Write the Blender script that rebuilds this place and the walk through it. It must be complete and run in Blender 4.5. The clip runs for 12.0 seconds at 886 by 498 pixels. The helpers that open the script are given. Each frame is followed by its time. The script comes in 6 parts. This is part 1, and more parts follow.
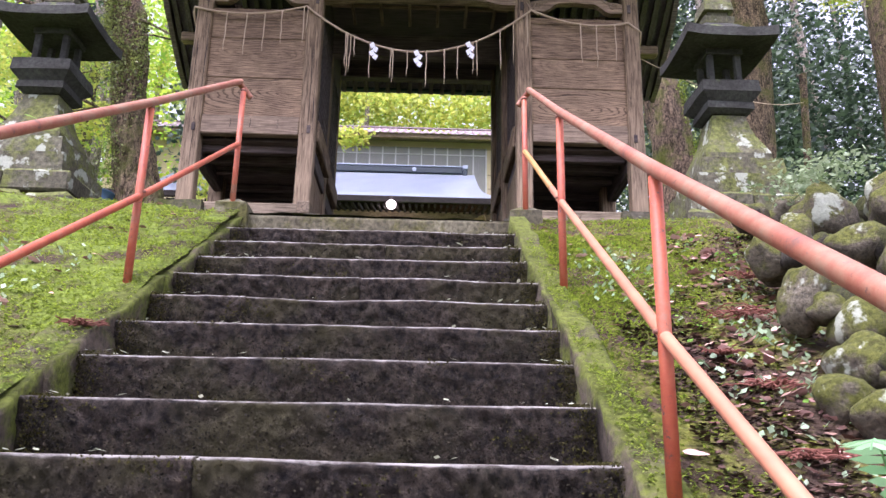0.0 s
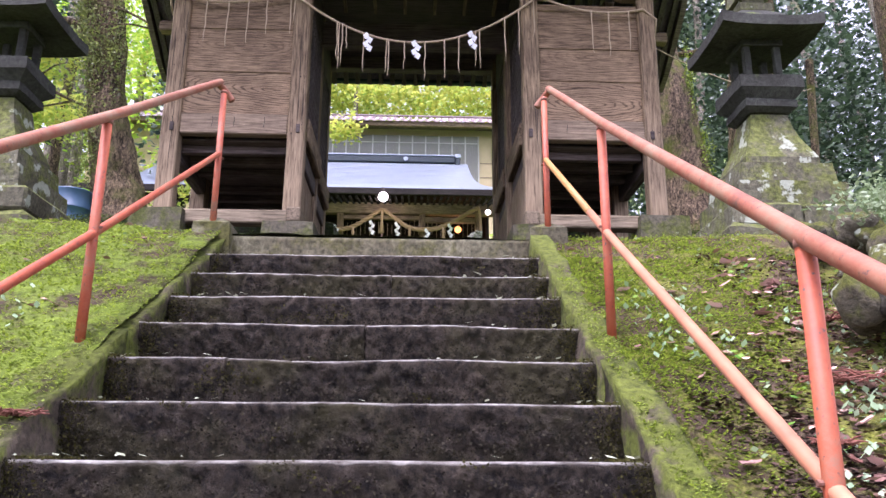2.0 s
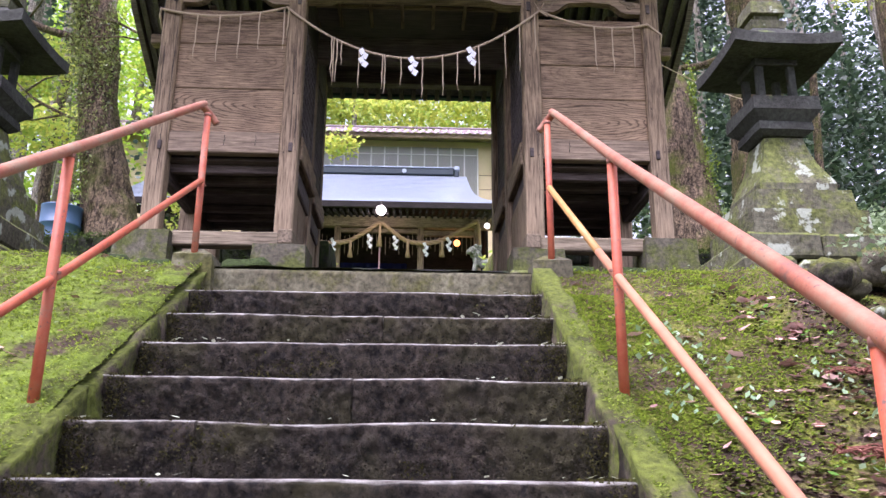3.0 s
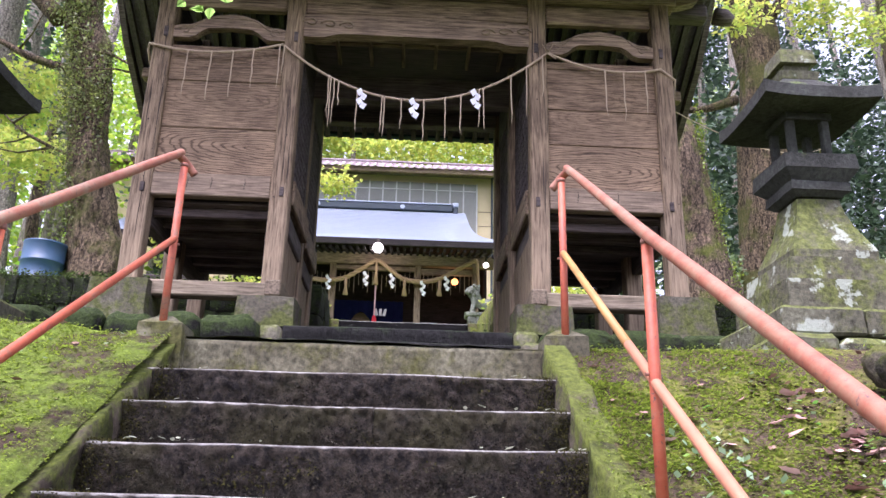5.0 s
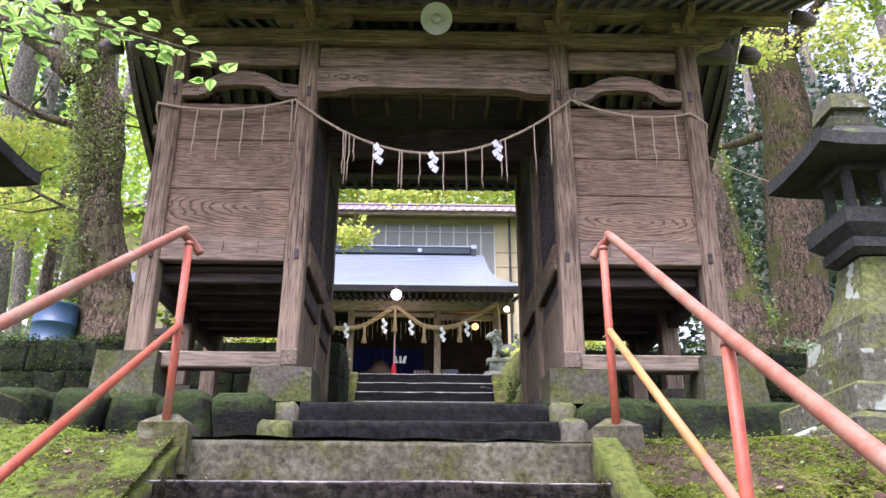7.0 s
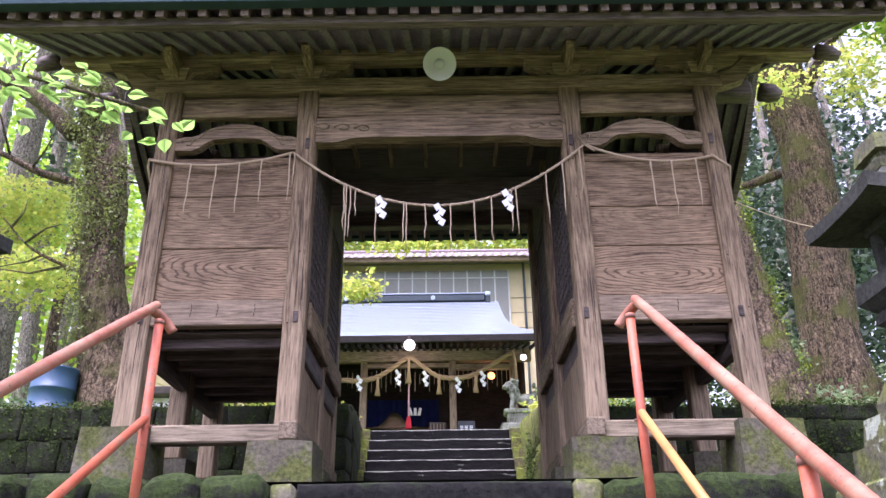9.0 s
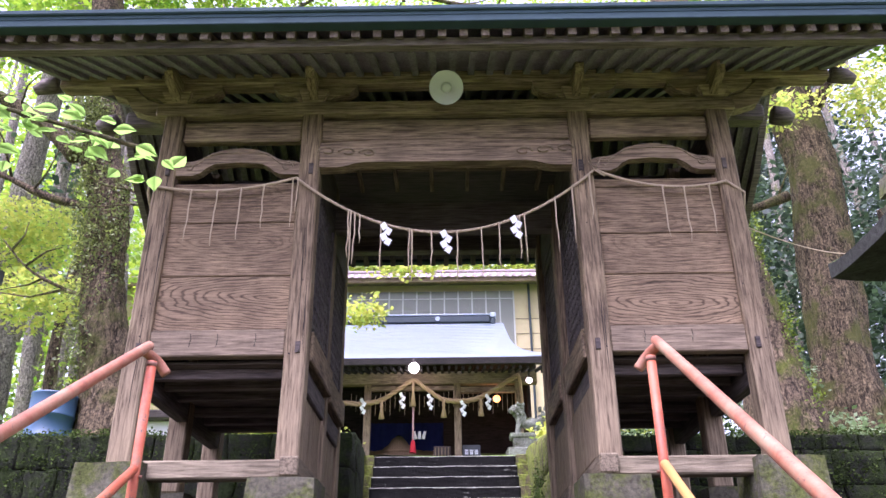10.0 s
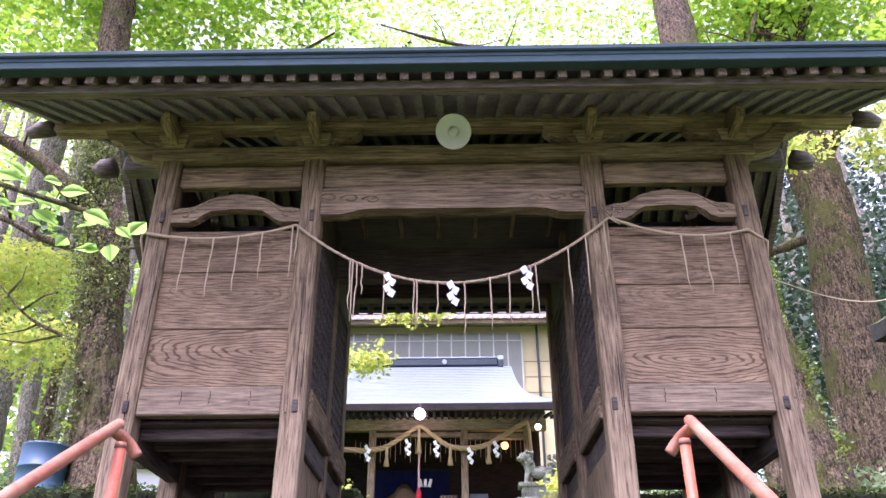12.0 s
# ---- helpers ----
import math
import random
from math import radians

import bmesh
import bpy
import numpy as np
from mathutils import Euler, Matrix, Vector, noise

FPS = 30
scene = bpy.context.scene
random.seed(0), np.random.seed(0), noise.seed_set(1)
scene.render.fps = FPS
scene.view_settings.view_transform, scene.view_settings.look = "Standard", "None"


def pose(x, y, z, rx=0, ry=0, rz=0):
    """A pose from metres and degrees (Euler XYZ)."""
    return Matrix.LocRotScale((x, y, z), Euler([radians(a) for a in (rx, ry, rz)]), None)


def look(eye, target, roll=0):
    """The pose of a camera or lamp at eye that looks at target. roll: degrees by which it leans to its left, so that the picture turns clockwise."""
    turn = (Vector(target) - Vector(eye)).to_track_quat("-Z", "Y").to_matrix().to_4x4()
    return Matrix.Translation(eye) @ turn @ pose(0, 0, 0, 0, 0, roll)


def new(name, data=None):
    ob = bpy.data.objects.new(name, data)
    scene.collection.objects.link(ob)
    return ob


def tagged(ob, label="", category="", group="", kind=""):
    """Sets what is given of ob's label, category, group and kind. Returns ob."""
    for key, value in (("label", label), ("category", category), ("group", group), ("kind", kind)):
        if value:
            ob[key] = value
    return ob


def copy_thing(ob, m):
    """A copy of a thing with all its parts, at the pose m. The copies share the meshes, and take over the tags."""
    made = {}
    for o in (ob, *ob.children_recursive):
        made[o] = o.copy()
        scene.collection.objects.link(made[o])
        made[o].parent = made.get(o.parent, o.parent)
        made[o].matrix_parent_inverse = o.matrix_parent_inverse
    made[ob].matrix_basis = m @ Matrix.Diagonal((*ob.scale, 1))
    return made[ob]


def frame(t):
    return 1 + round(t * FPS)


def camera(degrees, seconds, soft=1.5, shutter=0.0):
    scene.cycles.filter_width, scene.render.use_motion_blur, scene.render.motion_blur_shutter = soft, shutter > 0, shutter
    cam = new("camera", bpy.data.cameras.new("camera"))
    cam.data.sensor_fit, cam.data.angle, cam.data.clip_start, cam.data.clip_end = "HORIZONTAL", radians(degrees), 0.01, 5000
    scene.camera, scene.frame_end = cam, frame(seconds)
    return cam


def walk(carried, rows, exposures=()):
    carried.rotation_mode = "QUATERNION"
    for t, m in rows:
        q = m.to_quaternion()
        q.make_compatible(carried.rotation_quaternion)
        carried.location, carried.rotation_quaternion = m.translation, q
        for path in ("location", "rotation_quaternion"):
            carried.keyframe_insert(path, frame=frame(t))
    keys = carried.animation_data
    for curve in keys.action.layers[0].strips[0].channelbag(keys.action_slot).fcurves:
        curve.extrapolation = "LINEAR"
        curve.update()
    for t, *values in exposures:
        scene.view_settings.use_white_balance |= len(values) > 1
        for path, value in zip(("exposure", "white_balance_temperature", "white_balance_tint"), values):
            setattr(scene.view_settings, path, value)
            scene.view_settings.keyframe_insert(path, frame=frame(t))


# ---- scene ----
cam = camera(58.5, 12.0)
EXPO = 1.75
PATH = [
    (0, (0.224, 0.42, 1.23), (0.266, 2.337, 1.8), 1.1),
    (0.5, (0.186, 0.587, 1.303), (0.225, 2.509, 1.855), 1.0),
    (1, (0.135, 0.739, 1.409), (0.183, 2.664, 1.947), 0.7),
    (1.5, (0.115, 0.846, 1.524), (0.178, 2.772, 2.056), 0.4),
    (2, (0.111, 0.956, 1.611), (0.18, 2.882, 2.145), 0.3),
    (2.5, (0.123, 1.075, 1.719), (0.196, 2.998, 2.265), 0.1),
    (3, (0.131, 1.184, 1.807), (0.202, 3.104, 2.364), 0.4),
    (3.2, (0.143, 1.229, 1.824), (0.204, 3.146, 2.39), 0.4),
    (4.8, (0.116, 1.521, 2.076), (0.195, 3.419, 2.7), 1.4),
    (5, (0.123, 1.566, 2.11), (0.199, 3.461, 2.745), 1.4),
    (5.5, (0.127, 1.65, 2.207), (0.195, 3.537, 2.864), 1.1),
    (6, (0.11, 1.729, 2.251), (0.168, 3.61, 2.929), 0.9),
    (6.5, (0.088, 1.806, 2.331), (0.135, 3.678, 3.033), 0.6),
    (7, (0.07, 1.857, 2.401), (0.102, 3.721, 3.126), 0.3),
    (7.2, (0.069, 1.896, 2.411), (0.093, 3.752, 3.155), 0.2),
    (9, (0.121, 2.212, 2.658), (0.117, 4.033, 3.485), -0.7),
    (9.5, (0.112, 2.283, 2.737), (0.105, 4.095, 3.585), -0.6),
    (10, (0.103, 2.337, 2.794), (0.089, 4.138, 3.664), -0.5),
    (10.5, (0.093, 2.4, 2.831), (0.075, 4.188, 3.727), -0.4),
    (11, (0.091, 2.463, 2.875), (0.068, 4.241, 3.792), -0.4),
    (11.5, (0.099, 2.529, 2.958), (0.074, 4.294, 3.898), -0.3),
    (12, (0.105, 2.578, 3.016), (0.074, 4.333, 3.973), -0.1),
]
walk(cam, [(t, look(eye, target, roll)) for t, eye, target, roll in PATH], [(0.0, EXPO + 0.15, 5820, 38), (6.0, EXPO + 0.17, 5680, 36), (12.0, EXPO + 0.48, 5600, 44)])

# ---- world and light ----
world = bpy.data.worlds.new("world")
scene.world = world
world.use_nodes = True
wn = world.node_tree.nodes
sky = wn.new("ShaderNodeTexSky")
sky.sky_type, sky.sun_disc = "NISHITA", False
sky.sun_elevation, sky.sun_rotation = radians(68), radians(215)
sky.air_density, sky.dust_density = 1.0, 3.0
wn["Background"].inputs["Strength"].default_value = 0.15
haze = wn.new("ShaderNodeHueSaturation")
haze.inputs["Saturation"].default_value = 0.3
world.node_tree.links.new(sky.outputs[0], haze.inputs["Color"])
world.node_tree.links.new(haze.outputs[0], wn["Background"].inputs["Color"])
sun = new("sun", bpy.data.lights.new("sun", "SUN"))
sun.data.energy, sun.data.angle, sun.data.color = 2.0, radians(28), (1.0, 0.97, 0.93)
sun.matrix_world = look((-5.0, -7.5, 22.0), (0, 0, 0))


# ---- materials ----
def material(name, build, rough=0.8, metal=0.0):
    m = bpy.data.materials.new(name)
    m.use_nodes = True
    nt = m.node_tree
    b = nt.nodes["Principled BSDF"]
    b.inputs["Roughness"].default_value = rough
    b.inputs["Metallic"].default_value = metal
    b.inputs["Specular IOR Level"].default_value = 0.5 if rough < 0.7 else 0.2
    if build:
        build(nt, b)
    return m


def coord(nt, scale=(1, 1, 1), shift=True):
    tc = nt.nodes.new("ShaderNodeTexCoord")
    mp = nt.nodes.new("ShaderNodeMapping")
    mp.inputs["Scale"].default_value = scale
    nt.links.new(tc.outputs["Object"], mp.inputs["Vector"])
    if shift:
        oi = nt.nodes.new("ShaderNodeObjectInfo")
        mu = nt.nodes.new("ShaderNodeMath")
        mu.operation = "MULTIPLY"
        mu.inputs[1].default_value = 37.0
        nt.links.new(oi.outputs["Random"], mu.inputs[0])
        nt.links.new(mu.outputs[0], mp.inputs["Location"])
    return mp.outputs[0]


def noise_tex(nt, vec, scale, detail=6.0, rough=0.6, dist=0.0):
    n = nt.nodes.new("ShaderNodeTexNoise")
    n.inputs["Scale"].default_value = scale
    n.inputs["Detail"].default_value = detail
    n.inputs["Roughness"].default_value = rough
    n.inputs["Distortion"].default_value = dist
    nt.links.new(vec, n.inputs["Vector"])
    return n.outputs["Fac"]


def ramp(nt, fac, stops):
    r = nt.nodes.new("ShaderNodeValToRGB")
    e = r.color_ramp.elements
    while len(e) < len(stops):
        e.new(0.5)
    for el, (p, c) in zip(e, stops):
        el.position = p
        el.color = (*c, 1) if len(c) == 3 else c
    nt.links.new(fac, r.inputs["Fac"])
    return r.outputs["Color"]


def mix(nt, fac, a, b, kind="MIX"):
    m = nt.nodes.new("ShaderNodeMix")
    m.data_type, m.blend_type = "RGBA", kind
    for key, v in ((0, fac), (6, a), (7, b)):
        if hasattr(v, "links"):
            nt.links.new(v, m.inputs[key])
        elif key == 0:
            m.inputs[0].default_value = v
        else:
            m.inputs[key].default_value = (*v, 1)
    return m.outputs[2]


def bump(nt, b, height, strength=0.5, distance=0.01):
    n = nt.nodes.new("ShaderNodeBump")
    n.inputs["Strength"].default_value = strength
    n.inputs["Distance"].default_value = distance
    nt.links.new(height, n.inputs["Height"])
    nt.links.new(n.outputs[0], b.inputs["Normal"])


def stone_material(name, dark, light, moss=(0.09, 0.13, 0.02), amount=0.5, upmoss=0.35, lichen=0.0, depth=0.012, scale=1.0):
    def build(nt, b):
        v = coord(nt)
        big = noise_tex(nt, v, 2.2 * scale, 5)
        fine = noise_tex(nt, v, 34 * scale, 8, 0.7)
        col = mix(nt, ramp(nt, fine, [(0.3, (0, 0, 0)), (0.7, (1, 1, 1))]), dark, light)
        stain = ramp(nt, big, [(0.35, (0.55, 0.52, 0.5)), (0.65, (1.1, 1.1, 1.1))])
        col = mix(nt, 1.0, col, stain, "MULTIPLY")
        geo = nt.nodes.new("ShaderNodeNewGeometry")
        sep = nt.nodes.new("ShaderNodeSeparateXYZ")
        nt.links.new(geo.outputs["Normal"], sep.inputs[0])
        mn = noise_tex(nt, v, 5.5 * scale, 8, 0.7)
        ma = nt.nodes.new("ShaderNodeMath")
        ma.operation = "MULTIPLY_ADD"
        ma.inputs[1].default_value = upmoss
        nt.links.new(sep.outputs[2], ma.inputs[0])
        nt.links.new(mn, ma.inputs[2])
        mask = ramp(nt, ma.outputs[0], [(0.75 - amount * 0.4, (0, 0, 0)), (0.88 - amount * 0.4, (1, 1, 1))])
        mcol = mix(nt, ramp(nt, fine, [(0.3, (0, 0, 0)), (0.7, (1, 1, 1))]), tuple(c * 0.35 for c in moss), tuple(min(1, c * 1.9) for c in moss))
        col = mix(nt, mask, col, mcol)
        if lichen:
            ln = noise_tex(nt, v, 5.0, 8, 0.6)
            lm = ramp(nt, ln, [(0.6 - lichen * 0.06, (0, 0, 0)), (0.63 - lichen * 0.06, (0.8, 0.8, 0.8))])
            col = mix(nt, lm, col, mix(nt, fine, (0.24, 0.27, 0.2), (0.42, 0.46, 0.36)))
        nt.links.new(col, b.inputs["Base Color"])
        bump(nt, b, fine, 0.8, depth)
    return material(name, build, 0.9)


def wood_material(name, dark, light, axis=2, rings=0.0, rough=0.75):
    def build(nt, b):
        s = [9.0, 9.0, 9.0]
        s[axis] = 0.55
        v = coord(nt, tuple(s))
        grain = noise_tex(nt, v, 7.0, 8, 0.65, 0.4)
        s2 = [1.6, 1.6, 1.6]
        s2[axis] = 0.35
        v2 = coord(nt, tuple(s2))
        broad = noise_tex(nt, v2, 0.85, 2, 0.4)
        wear = noise_tex(nt, coord(nt), 1.9, 7, 0.68)
        col = mix(nt, ramp(nt, grain, [(0.36, (0, 0, 0)), (0.62, (1, 1, 1))]), dark, light)
        h = grain
        if rings:
            m = nt.nodes.new("ShaderNodeMath")
            m.operation = "MULTIPLY"
            m.inputs[1].default_value = rings
            nt.links.new(broad, m.inputs[0])
            s_ = nt.nodes.new("ShaderNodeMath")
            s_.operation = "SINE"
            nt.links.new(m.outputs[0], s_.inputs[0])
            rr = ramp(nt, s_.outputs[0], [(0.1, (1.25, 1.22, 1.2)), (0.7, (0.42, 0.38, 0.36))])
            col = mix(nt, 0.8 if rings > 100 else 0.3, col, rr, "MULTIPLY")
        col = mix(nt, 1.0, col, ramp(nt, wear, [(0.35, (0.68, 0.66, 0.66)), (0.68, (1.2, 1.18, 1.15))]), "MULTIPLY")
        if axis == 2:
            tc = nt.nodes.new("ShaderNodeTexCoord")
            sp_ = nt.nodes.new("ShaderNodeSeparateXYZ")
            nt.links.new(tc.outputs["Object"], sp_.inputs[0])
            ad = nt.nodes.new("ShaderNodeMath")
            ad.operation = "MULTIPLY_ADD"
            ad.inputs[1].default_value = -0.3
            nt.links.new(sp_.outputs[2], ad.inputs[0])
            nt.links.new(grain, ad.inputs[2])
            foot = ramp(nt, ad.outputs[0], [(0.02, (0, 0, 0)), (0.3, (0.6, 0.6, 0.6))])
            col = mix(nt, foot, col, mix(nt, grain, (0.09, 0.066, 0.04), (0.46, 0.36, 0.23)))
        nt.links.new(col, b.inputs["Base Color"])
        bump(nt, b, h, 0.7, 0.008)
    return material(name, build, rough)


WD, WL = (0.075, 0.053, 0.033), (0.31, 0.23, 0.14)
wood_z = wood_material("weathered_wood_upright", WD, WL, 2)
wood_x = wood_material("weathered_wood_beam", (0.1, 0.072, 0.048), (0.37, 0.275, 0.185), 0)
# Darker copy of the depthwise gate timber; shade under the roof is in the colour.
wood_y_shade = wood_material("shaded_weathered_joist", (0.055, 0.046, 0.042), (0.14, 0.12, 0.108), 1)


def board_material(name, cx, cz, figure=0.75, stretch=0.22, rings=150.0, dark=(0.075, 0.051, 0.031), light=(0.31, 0.222, 0.135)):
    """A flat-sawn board: growth rings cut as long nested loops round (cx, cz), plus fine grain along the board."""
    def build(nt, b):
        tc = nt.nodes.new("ShaderNodeTexCoord")
        mp = nt.nodes.new("ShaderNodeMapping")
        mp.inputs["Location"].default_value = (-(cx - 0.09) * stretch, 0, -(cz - 3.4))
        mp.inputs["Scale"].default_value = (stretch, 0.0, 1.0)
        nt.links.new(tc.outputs["Object"], mp.inputs["Vector"])
        warp = nt.nodes.new("ShaderNodeTexNoise")
        warp.inputs["Scale"].default_value, warp.inputs["Detail"].default_value = 7.0, 3.0
        nt.links.new(mp.outputs[0], warp.inputs["Vector"])
        ln = nt.nodes.new("ShaderNodeVectorMath")
        ln.operation = "LENGTH"
        nt.links.new(mp.outputs[0], ln.inputs[0])
        ad = nt.nodes.new("ShaderNodeMath")
        ad.operation = "MULTIPLY_ADD"
        ad.inputs[1].default_value = 0.13
        nt.links.new(warp.outputs["Fac"], ad.inputs[0])
        nt.links.new(ln.outputs["Value"], ad.inputs[2])
        mu = nt.nodes.new("ShaderNodeMath")
        mu.operation = "MULTIPLY"
        mu.inputs[1].default_value = rings * 2
        nt.links.new(ad.outputs[0], mu.inputs[0])
        sn = nt.nodes.new("ShaderNodeMath")
        sn.operation = "SINE"
        nt.links.new(mu.outputs[0], sn.inputs[0])
        ring = ramp(nt, sn.outputs[0], [(0.0, (1, 1, 1)), (0.55, (0.75, 0.75, 0.75)), (0.95, (0.1, 0.1, 0.1))])
        grain = noise_tex(nt, coord(nt, (0.55, 9, 9)), 9.0, 8, 0.7, 0.2)
        wear = noise_tex(nt, coord(nt), 2.3, 6, 0.65)
        fac = mix(nt, figure, ramp(nt, grain, [(0.34, (0, 0, 0)), (0.64, (1, 1, 1))]), ring)
        col = mix(nt, fac, dark, light)
        col = mix(nt, 0.6, col, ramp(nt, grain, [(0.36, (0.5, 0.48, 0.46)), (0.55, (1.15, 1.15, 1.15))]), "MULTIPLY")
        col = mix(nt, 1.0, col, ramp(nt, wear, [(0.35, (0.72, 0.7, 0.7)), (0.68, (1.2, 1.18, 1.15))]), "MULTIPLY")
        nt.links.new(col, b.inputs["Base Color"])
        bump(nt, b, fac, 0.5, 0.006)
    return material(name, build, 0.75)


wood_pale = wood_material("pale_weathered_wood", (0.11, 0.09, 0.056), (0.3, 0.25, 0.17), 0)
# Dark wood; on the gate's inner boards and ceiling it carries the shade too.
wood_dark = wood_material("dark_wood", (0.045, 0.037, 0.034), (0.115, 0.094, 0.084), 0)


def stair_material():
    def build(nt, b):
        v = coord(nt)
        fine = noise_tex(nt, v, 42, 10, 0.85)
        mid = noise_tex(nt, v, 5, 8, 0.75)
        big = noise_tex(nt, v, 2.6, 6)
        pit = noise_tex(nt, v, 21, 6, 0.75, 0.4)
        col = mix(nt, ramp(nt, fine, [(0.4, (0, 0, 0)), (0.7, (1, 1, 1))]), (0.009, 0.0075, 0.006), (0.085, 0.07, 0.052))
        col = mix(nt, 1.0, col, ramp(nt, mid, [(0.35, (0.6, 0.6, 0.6)), (0.65, (1.15, 1.1, 1.0))]), "MULTIPLY")
        col = mix(nt, 1.0, col, ramp(nt, pit, [(0.36, (0.12, 0.12, 0.12)), (0.5, (1.1, 1.1, 1.1))]), "MULTIPLY")
        geo = nt.nodes.new("ShaderNodeNewGeometry")
        sep = nt.nodes.new("ShaderNodeSeparateXYZ")
        nt.links.new(geo.outputs["Normal"], sep.inputs[0])
        moss = ramp(nt, big, [(0.5, (0, 0, 0)), (0.64, (0.75, 0.75, 0.75))])
        col = mix(nt, moss, col, mix(nt, fine, (0.008, 0.008, 0.004), (0.075, 0.07, 0.024)))
        # Upward faces coloured pale, painting the bright wet sheen along the treads.
        tread = ramp(nt, sep.outputs[2], [(0.6, (0, 0, 0)), (0.93, (1, 1, 1))])
        pale = mix(nt, ramp(nt, mid, [(0.4, (0, 0, 0)), (0.6, (1, 1, 1))]), (0.1, 0.09, 0.07), (0.5, 0.49, 0.43))
        col = mix(nt, tread, col, pale)
        nt.links.new(col, b.inputs["Base Color"])
        bump(nt, b, mix(nt, 0.6, fine, pit), 1.0, 0.04)
    return material("dark_damp_stone", build, 0.85)


stair_stone = stair_material()
kerb_stone = stone_material("mossy_kerb_stone", (0.03, 0.025, 0.017), (0.13, 0.108, 0.075), moss=(0.065, 0.08, 0.012), amount=0.75, upmoss=0.12, depth=0.02)
lantern_stone = stone_material("lantern_stone", (0.04, 0.04, 0.024), (0.17, 0.168, 0.11), moss=(0.08, 0.092, 0.024), amount=0.68, upmoss=0.22, lichen=0.42)
lantern_dark = stone_material("lantern_roof_stone", (0.022, 0.024, 0.02), (0.075, 0.08, 0.065), moss=(0.09, 0.12, 0.03), amount=0.22, upmoss=0.25)
plinth_stone = stone_material("plinth_stone", (0.055, 0.052, 0.036), (0.17, 0.16, 0.11), moss=(0.065, 0.075, 0.02), amount=0.72, upmoss=0.1)
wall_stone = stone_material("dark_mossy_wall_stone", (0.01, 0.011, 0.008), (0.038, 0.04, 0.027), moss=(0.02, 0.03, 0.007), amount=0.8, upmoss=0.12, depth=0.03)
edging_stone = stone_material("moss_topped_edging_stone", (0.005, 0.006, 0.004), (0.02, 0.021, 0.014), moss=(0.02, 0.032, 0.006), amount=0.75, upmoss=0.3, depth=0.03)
# Near-black stone for the two steps before the gate.
near_black_stone = stone_material("near_black_stone", (0.004, 0.004, 0.0035), (0.02, 0.02, 0.017), moss=(0.014, 0.02, 0.008), amount=0.4, upmoss=0.2, depth=0.02)
# The moss slot holds no moss here: a pale top colour paints the edge sheen.
sheen_step_stone = stone_material("sheen_topped_black_step_stone", (0.003, 0.003, 0.0028), (0.013, 0.0125, 0.011), moss=(0.17, 0.17, 0.14), amount=0.25, upmoss=0.75, depth=0.015)
boulder_stone = stone_material("boulder_stone", (0.03, 0.027, 0.018), (0.17, 0.155, 0.105), moss=(0.065, 0.072, 0.014), amount=0.75, upmoss=0.2, lichen=0.1, depth=0.02, scale=1.6)
boulder_dark = stone_material("dark_boulder_stone", (0.012, 0.011, 0.008), (0.06, 0.055, 0.04), moss=(0.03, 0.034, 0.008), amount=0.7, upmoss=0.2, depth=0.02, scale=1.6)
moss_ground = stone_material("mossy_bank", (0.022, 0.015, 0.01), (0.09, 0.058, 0.036), moss=(0.095, 0.135, 0.014), amount=0.88, upmoss=0.0, depth=0.05, scale=0.7)
landing_soil = stone_material("mossy_landing_soil", (0.012, 0.01, 0.007), (0.06, 0.045, 0.03), moss=(0.04, 0.052, 0.008), amount=0.85, upmoss=0.0, depth=0.05)
soil_ground = stone_material("mossy_soil", (0.03, 0.02, 0.013), (0.14, 0.095, 0.062), moss=(0.12, 0.13, 0.02), amount=0.72, upmoss=0.0, depth=0.05, scale=1.0)
forest_floor = stone_material("forest_floor", (0.04, 0.035, 0.02), (0.12, 0.1, 0.06), moss=(0.12, 0.2, 0.03), amount=0.9, upmoss=0.1, depth=0.03)


def bark_material(name, dark, light, moss, amount):
    def build(nt, b):
        v = coord(nt, (1, 1, 0.28))
        v2 = coord(nt)
        ridge = noise_tex(nt, v, 22, 8, 0.75, 1.0)
        flake = noise_tex(nt, v2, 30, 6, 0.7)
        patch = noise_tex(nt, v2, 1.7, 7, 0.65)
        col = mix(nt, ramp(nt, ridge, [(0.4, (0, 0, 0)), (0.62, (1, 1, 1))]), dark, light)
        col = mix(nt, 1.0, col, ramp(nt, flake, [(0.35, (0.25, 0.25, 0.25)), (0.62, (1.5, 1.45, 1.4))]), "MULTIPLY")
        mcol = mix(nt, flake, tuple(c * 0.35 for c in moss), tuple(c * 1.5 for c in moss))
        col = mix(nt, ramp(nt, patch, [(0.68 - amount * 0.35, (0, 0, 0)), (0.8 - amount * 0.35, (0.85, 0.85, 0.85))]), col, mcol)
        nt.links.new(col, b.inputs["Base Color"])
        bump(nt, b, ridge, 1.0, 0.05)
    return material(name, build, 0.95)


bark = bark_material("mossy_dark_bark", (0.014, 0.01, 0.006), (0.19, 0.145, 0.09), (0.085, 0.09, 0.022), 0.5)
bark_brown = bark_material("brown_bark", (0.025, 0.018, 0.012), (0.2, 0.15, 0.1), (0.1, 0.12, 0.018), 0.55)
bark_pale = bark_material("pale_bark", (0.1, 0.09, 0.075), (0.36, 0.33, 0.28), (0.14, 0.17, 0.04), 0.3)


